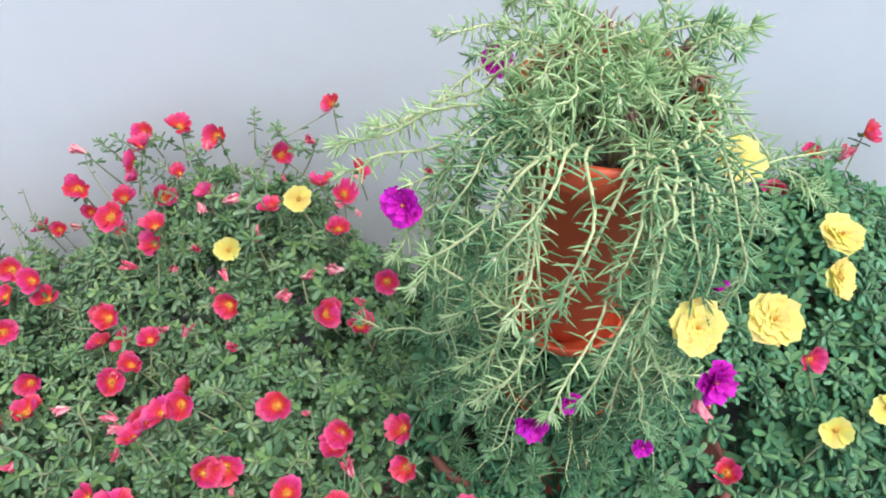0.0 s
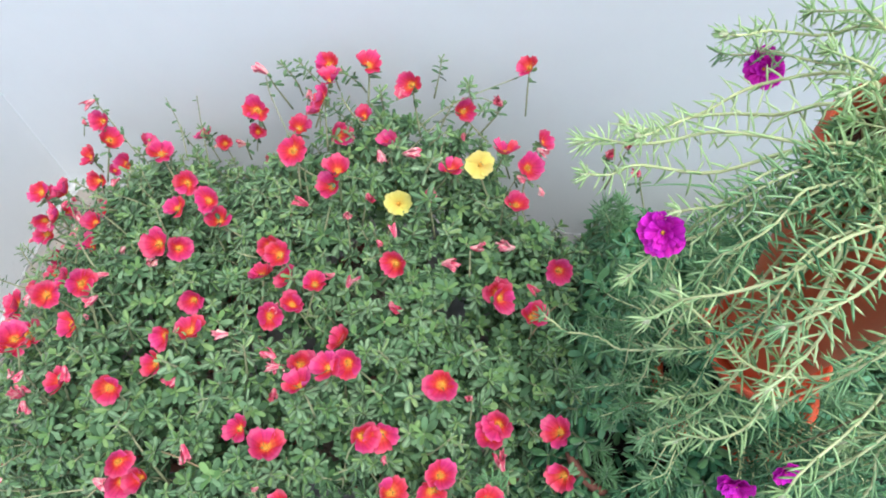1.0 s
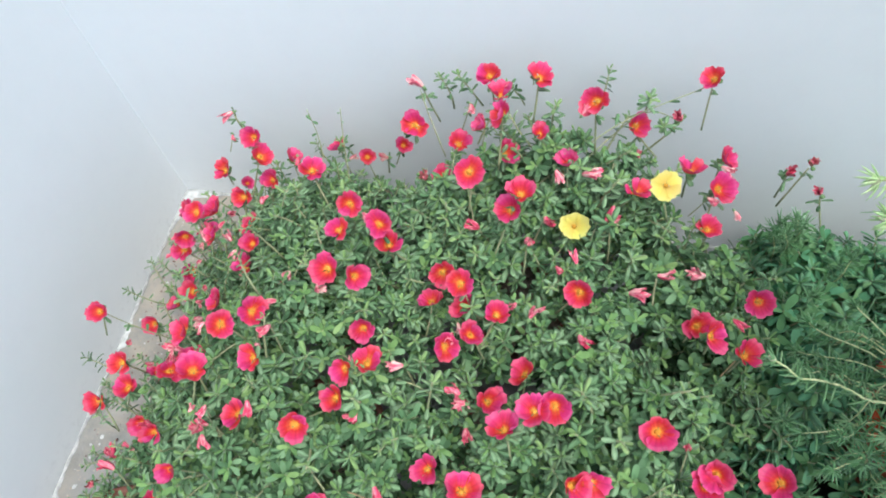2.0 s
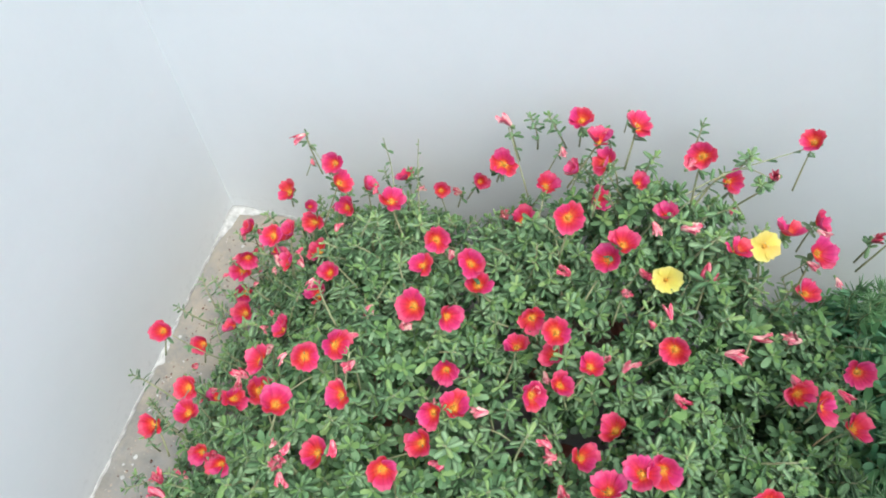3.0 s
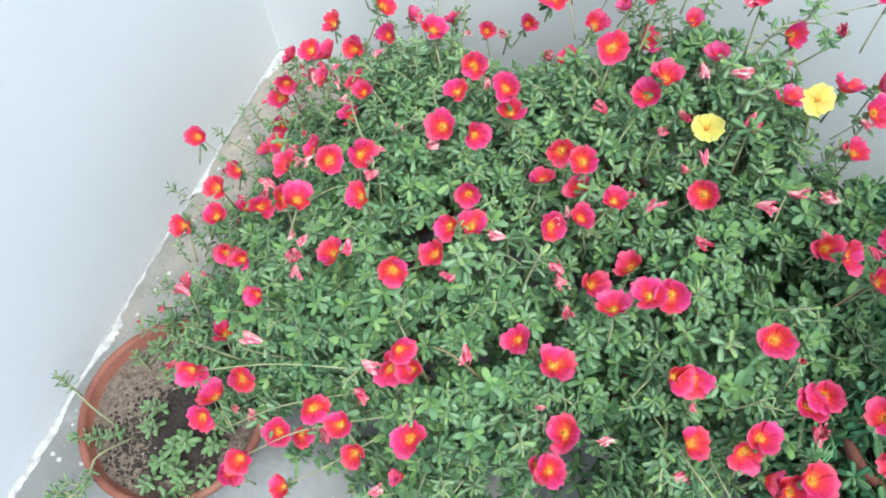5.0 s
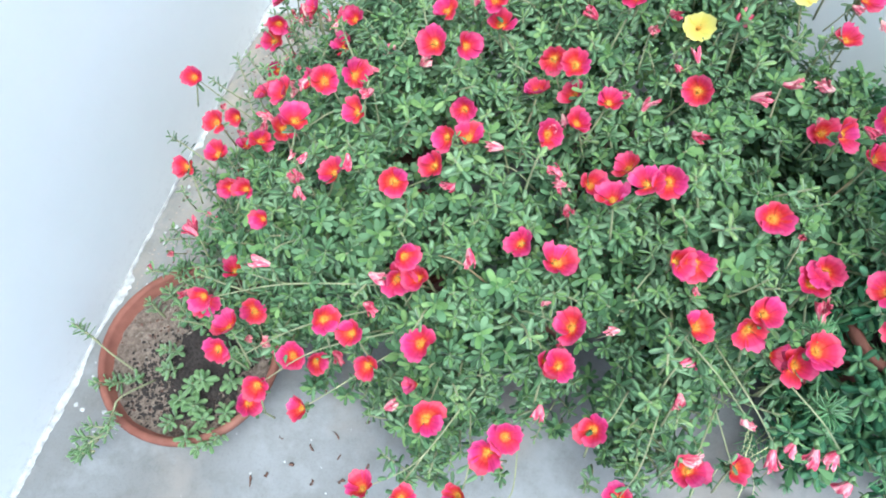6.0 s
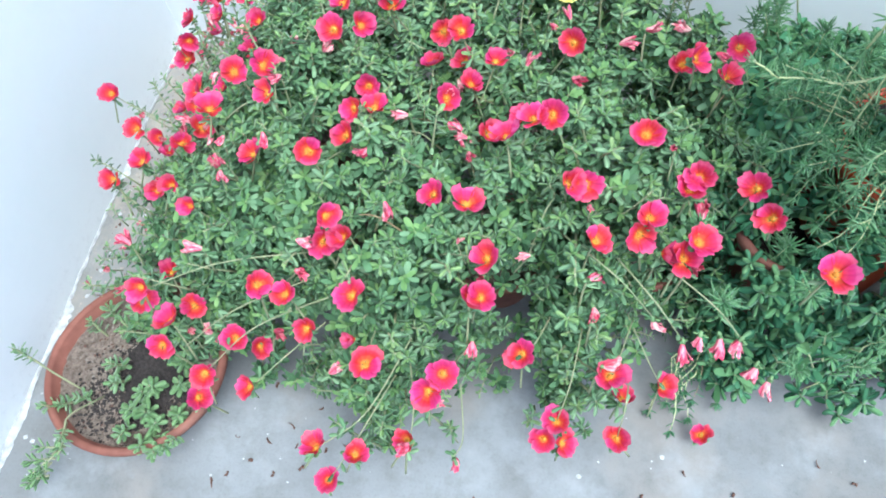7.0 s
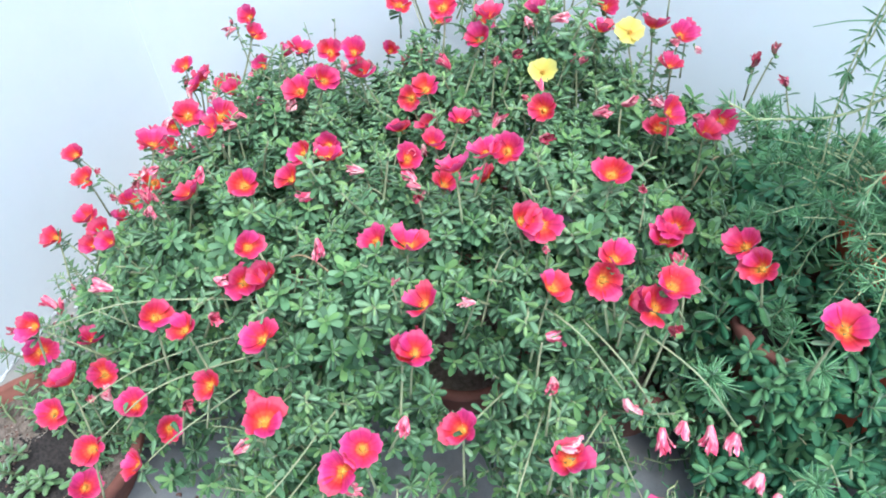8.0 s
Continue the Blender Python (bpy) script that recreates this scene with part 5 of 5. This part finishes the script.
# a second plant of the kind, darker, out of the planter below
lower = thing("moss_rose_plant", (1.208, -0.424, 0.35), "dark green needle-leaved moss rose growing under an orange pot", "flowering plant")
for k in range(40):
    a = rn.uniform(2.3, 5.6)
    c, q = math.cos(a), math.sin(a)
    far, z1 = rn.uniform(0.12, 0.20), rn.uniform(0.33, 0.475)
    way = [(0.045, 0.355), (0.078, 0.395), (far * 0.6 + 0.035, 0.41 + 0.3 * (z1 - 0.40)), (far, z1)]
    side = rn.uniform(-0.03, 0.03)
    # the left side takes a lighter green, brightness put into the needle colour
    trail(lower, [Vector((1.208 + c * w - q * side * w / far, -0.424 + q * w + c * side * w / far, h)) for w, h in way], 0.25, 0.0030, 0.020, 0.0013, False, "stem", NEEDLE_DEEP if a > 4.0 else NEEDLE_GREEN)
# shoots that stand up from the crown
for k in range(12):
    a, w = rn.uniform(0, 6.28), rn.uniform(0.03, 0.10)
    c, q = math.cos(a), math.sin(a)
    p = TOP + Vector((c * w * 0.5, q * w * 0.5 + 0.015, 0.03))
    trail(moss, [p, p + Vector((c * 0.02, q * 0.02, 0.04)), p + Vector((c * 0.045, q * 0.045, rn.uniform(0.035, 0.065)))], 0.1, 0.0026, 0.020, 0.0014, k % 3 == 0)
# its blooms
double_flower(moss, 1.034, -0.465, 0.718, 0.60, MAG_PETALS, Vector((-0.35, -0.6, 0.5)), "full magenta bloom")
double_flower(moss, 1.139, -0.253, 0.686, 0.62, MAG_PETALS, Vector((-0.3, -0.55, 0.6)), "full magenta bloom")
double_flower(moss, 1.262, -0.606, 0.642, 0.60, MAG_PETALS, Vector((0.25, -0.6, 0.45)), "full magenta bloom")
double_flower(moss, 1.127, -0.596, 0.565, 0.52, MAG_PETALS, Vector((-0.1, -0.5, 0.1)), "half-open magenta bloom")
double_flower(moss, 1.16, -0.585, 0.58, 0.36, MAG_PETALS, Vector((0.1, -0.5, 0.3)), "half-open magenta bloom")
double_flower(moss, 1.250, -0.586, 0.451, 0.38, MAG_PETALS, Vector((-0.1, -0.5, 0.3)), "half-open magenta bloom")
double_flower(moss, 1.240, -0.586, 0.695, 0.70, YD_PETALS, Vector((0.0, -0.45, 0.8)), "full pale yellow bloom")
double_flower(moss, 1.351, -0.534, 0.60, 0.86, YD_PETALS, Vector((0.05, -0.45, 0.8)), "full pale yellow bloom")
double_flower(moss, 1.565, -0.345, 0.45, 1.0, YD_PETALS, Vector((0.1, -0.1, 0.9)), "full pale yellow bloom")
double_flower(moss, 1.55, -0.395, 0.43, 0.9, YD_PETALS, Vector((0.3, -0.4, 0.5)), "full pale yellow bloom")
double_flower(moss, 1.309, -0.452, 0.722, 0.76, YD_PETALS, Vector((0.2, -0.3, 0.6)), "full pale yellow bloom")
faded(moss, 1.262, -0.600, 0.600, (0.05, -0.3, -0.9), False, 1.2)
faded(moss, 1.455, -0.39, 0.642, (0.2, -0.3, 0.8), False, 0.8)
double_flower(moss, 1.268, -0.55, 0.692, 0.28, MAG_PETALS, Vector((0.3, -0.5, -0.2)), "half-open magenta bloom")

# needle-leaved shoots among the broad leaves
for k in range(40):
    x, y = rn.uniform(1.0, 1.36), rn.uniform(-0.68, -0.10)
    h = back_right(x, y)
    if h > 0.1:
        p = right_plant(x, y)
        a = rn.uniform(0, 6.28)
        trail(p, [(x, y, h - 0.09), (x + 0.02 * math.cos(a), y + 0.02 * math.sin(a), h - 0.03), (x + 0.035 * math.cos(a), y + 0.035 * math.sin(a) - 0.01, h + 0.024)], 0.5, 0.0024, 0.026, 0.0014, False, "needle_shoot", NEEDLE_GREEN)

for creeper in CREEPERS:
    trail(RIGHT_PLANTS[0], creeper, 0.05, 0.0045, 0.017, 0.0011, False, "needle_shoot", NEEDLE_DEEP)

# single star-shaped tips
for x, y, z in ((0.981, -0.627, 0.33), (1.072, -0.618, 0.36), (1.113, -0.471, 0.42), (1.088, -0.677, 0.25), (1.124, -0.499, 0.38), (0.944, -0.597, 0.42), (0.978, -0.654, 0.35), (1.146, -0.656, 0.34), (1.15, -0.585, 0.40), (1.20, -0.64, 0.33)):
    p = right_plant(x, y)
    d = Vector((rn.gauss(-0.15, 0.15), rn.gauss(-0.35, 0.15), 0.8)).normalized()
    q = Vector((x, y, z)) + Vector((rn.gauss(0, 0.006), rn.gauss(0, 0.006), 0.004))
    trail(p, [q - d * 0.07 + Vector((0, 0.01, 0)), q - d * 0.03, q], 0.6, 0.0021, 0.025, 0.0014, False, "needle_shoot", NEEDLE_GREEN)

# a few wilted buds stand up by the wall
for x, y, z in ((1.06, -0.10, 0.36), (1.085, -0.095, 0.38), (1.11, -0.11, 0.34), (1.30, -0.20, 0.36), (1.37, -0.26, 0.36)):
    faded(right_plant(x, y), x, y, z, (rn.uniform(-0.4, 0.4), -0.3, 0.8))

# a tuft of broad grass behind
grass = thing("grass_tuft", (1.70, -0.24, 0.15), "broad bright green grass blades among purslane", "grass")
for k, (dx, dy, L) in enumerate(((-0.10, -0.02, 0.20), (0.06, -0.06, 0.18), (-0.03, -0.10, 0.17), (0.12, 0.02, 0.22), (0.02, 0.05, 0.2), (-0.14, 0.05, 0.17))):
    v, f = [], []
    for i in range(9):
        u = i / 8
        p = Vector((dx * u, dy * u, L * (u * 1.5 - 0.75 * u * u)))
        w = 0.007 * (1 - u ** 2.5) + 0.0004
        side = Vector((-dy, dx, 0)).normalized()
        v += [p - side * w + Vector((0, 0, 0.002)), p, p + side * w + Vector((0, 0, 0.002)), p - Vector((0, 0, 0.0006))]
        if i:
            q = i * 4
            f += [(q - 4, q - 3, q + 1, q), (q - 3, q - 2, q + 2, q + 1), (q - 4, q, q + 3, q - 1), (q - 2, q - 1, q + 3, q + 2)]
    s = Soup()
    s.add(v, f)
    part("blade", s.mesh("blade", BLADE), grass)

wisp = thing("grass_seedling", (1.21, -0.24, 0.13), "single thin grass blade arching out of the purslane", "grass")
s = Soup()
way = bend([(0, 0, 0), (0.015, 0.0, 0.16), (0.0, -0.004, 0.30), (-0.045, -0.006, 0.362), (-0.09, -0.008, 0.372), (-0.135, -0.008, 0.362)], 20)
v, f = [], []
for i, p in enumerate(way):
    w = 0.0024 * (1 - (i / 20) ** 3) + 0.0003
    v += [p + Vector((0, -w, w * 0.3)), p, p + Vector((0, w, w * 0.3)), p - Vector((0, 0, 0.0007))]
    if i:
        q = i * 4
        f += [(q - 4, q - 3, q + 1, q), (q - 3, q - 2, q + 2, q + 1), (q - 4, q, q + 3, q - 1), (q - 2, q - 1, q + 3, q + 2)]
s.add(v, f)
part("blade", s.mesh("blade", NEEDLE_GREEN), wisp)

# ---- specks and litter on the floor ----
rl = random.Random(91)
s = Soup()
for k in range(150):
    x, y = (0.012 + abs(rl.gauss(0, 0.05)), rl.uniform(-0.9, -0.05)) if k % 2 == 0 else (rl.uniform(0.1, 1.5), rl.uniform(-1.2, -0.68))
    r = rl.choice((0.0007, 0.001, 0.0012, 0.0016, 0.0022, 0.0036))
    v = [Vector((x, y, 0.0012))]
    for j in range(9):
        w = j * 0.698
        q = r * rl.uniform(0.75, 1.25)
        v.append(Vector((x + q * math.cos(w), y + q * math.sin(w), 0.0004)))
    s.add(v, [(0, 1 + j, 1 + (j + 1) % 9) for j in range(9)])
tagged(new("paint_specks", s.mesh("paint_specks", SEAM)), "small white paint drips scattered on the cement floor", "paint specks", "", "stuff")


for name, hue, count, wide, label in (("soil_crumbs", DRY, 420, 0.12, "dry brown crumbs of soil and leaf on the cement floor"), ("floor_grit", GRIT, 700, 0.10, "pale gritty sand lying along the foot of the wall")):
    s = Soup()
    for k in range(count):
        x, y = abs(rl.gauss(0.0, wide)) + 0.02, -0.03 - 0.62 * rl.random() ** 1.25
        r = rl.uniform(0.0006, 0.0024)
        v = [Vector((x + r * math.cos(j * 1.257) * rl.uniform(0.6, 1.3), y + r * math.sin(j * 1.257) * rl.uniform(0.6, 1.3), 0.0003)) for j in range(5)] + [Vector((x, y, 0.0003 + r * rl.uniform(0.5, 0.9)))]
        s.add(v, [(j, (j + 1) % 5, 5) for j in range(5)])
    tagged(new(name, s.mesh(name, hue)), label, "soil crumbs", "", "stuff")


def dry_bit(x, y, L, turn):
    """A shrivelled, curled scrap of leaf or petal."""
    s = Soup()
    bend_by, lump = rl.uniform(-0.9, 0.9), rl.uniform(0.6, 1.5)
    a = []
    for i in range(7):
        u = i / 6 - 0.5
        w = turn + bend_by * u * 2
        a.append(Vector((math.cos(w) * L * 0.75 * u, math.sin(w) * L * 0.75 * u, 0.0022 + 0.002 * abs(math.sin(u * 7 + turn)))))
    s.add(*tube(a, [0.0005] + [lump * rl.uniform(0.0006, 0.0021) for i in range(5)] + [0.0004], 6))
    ob = new("dry_leaf", s.mesh("dry_leaf", DRY))
    ob.location = (x, y, 0.0006)
    tagged(ob, "shrivelled brown leaf lying on the cement floor", "dry leaf", "litter on the floor")


for x, y, L in ((0.376, -0.71, 0.012), (0.40, -0.712, 0.014), (0.44, -0.77, 0.022), (0.455, -0.80, 0.012), (0.34, -0.87, 0.022), (0.36, -0.855, 0.012), (0.43, -0.845, 0.014), (0.035, -0.462, 0.009),
                (0.05, -0.60, 0.008), (0.07, -0.52, 0.008), (0.62, -0.86, 0.012), (1.22, -0.72, 0.018), (1.27, -0.74, 0.014), (1.10, -0.78, 0.01), (0.80, -0.86, 0.012), (0.97, -0.80, 0.01), (0.47, -0.83, 0.016), (0.50, -0.80, 0.010), (0.41, -0.80, 0.018), (0.39, -0.83, 0.010), (0.53, -0.79, 0.014), (0.56, -0.90, 0.012),
                (0.66, -0.90, 0.010), (0.73, -0.84, 0.016), (0.75, -0.86, 0.010), (0.48, -0.74, 0.012), (0.36, -0.80, 0.012), (0.61, -0.93, 0.008), (0.90, -0.82, 0.014), (1.03, -0.76, 0.012)):
    dry_bit(x, y, L, rl.uniform(0, 3.1))
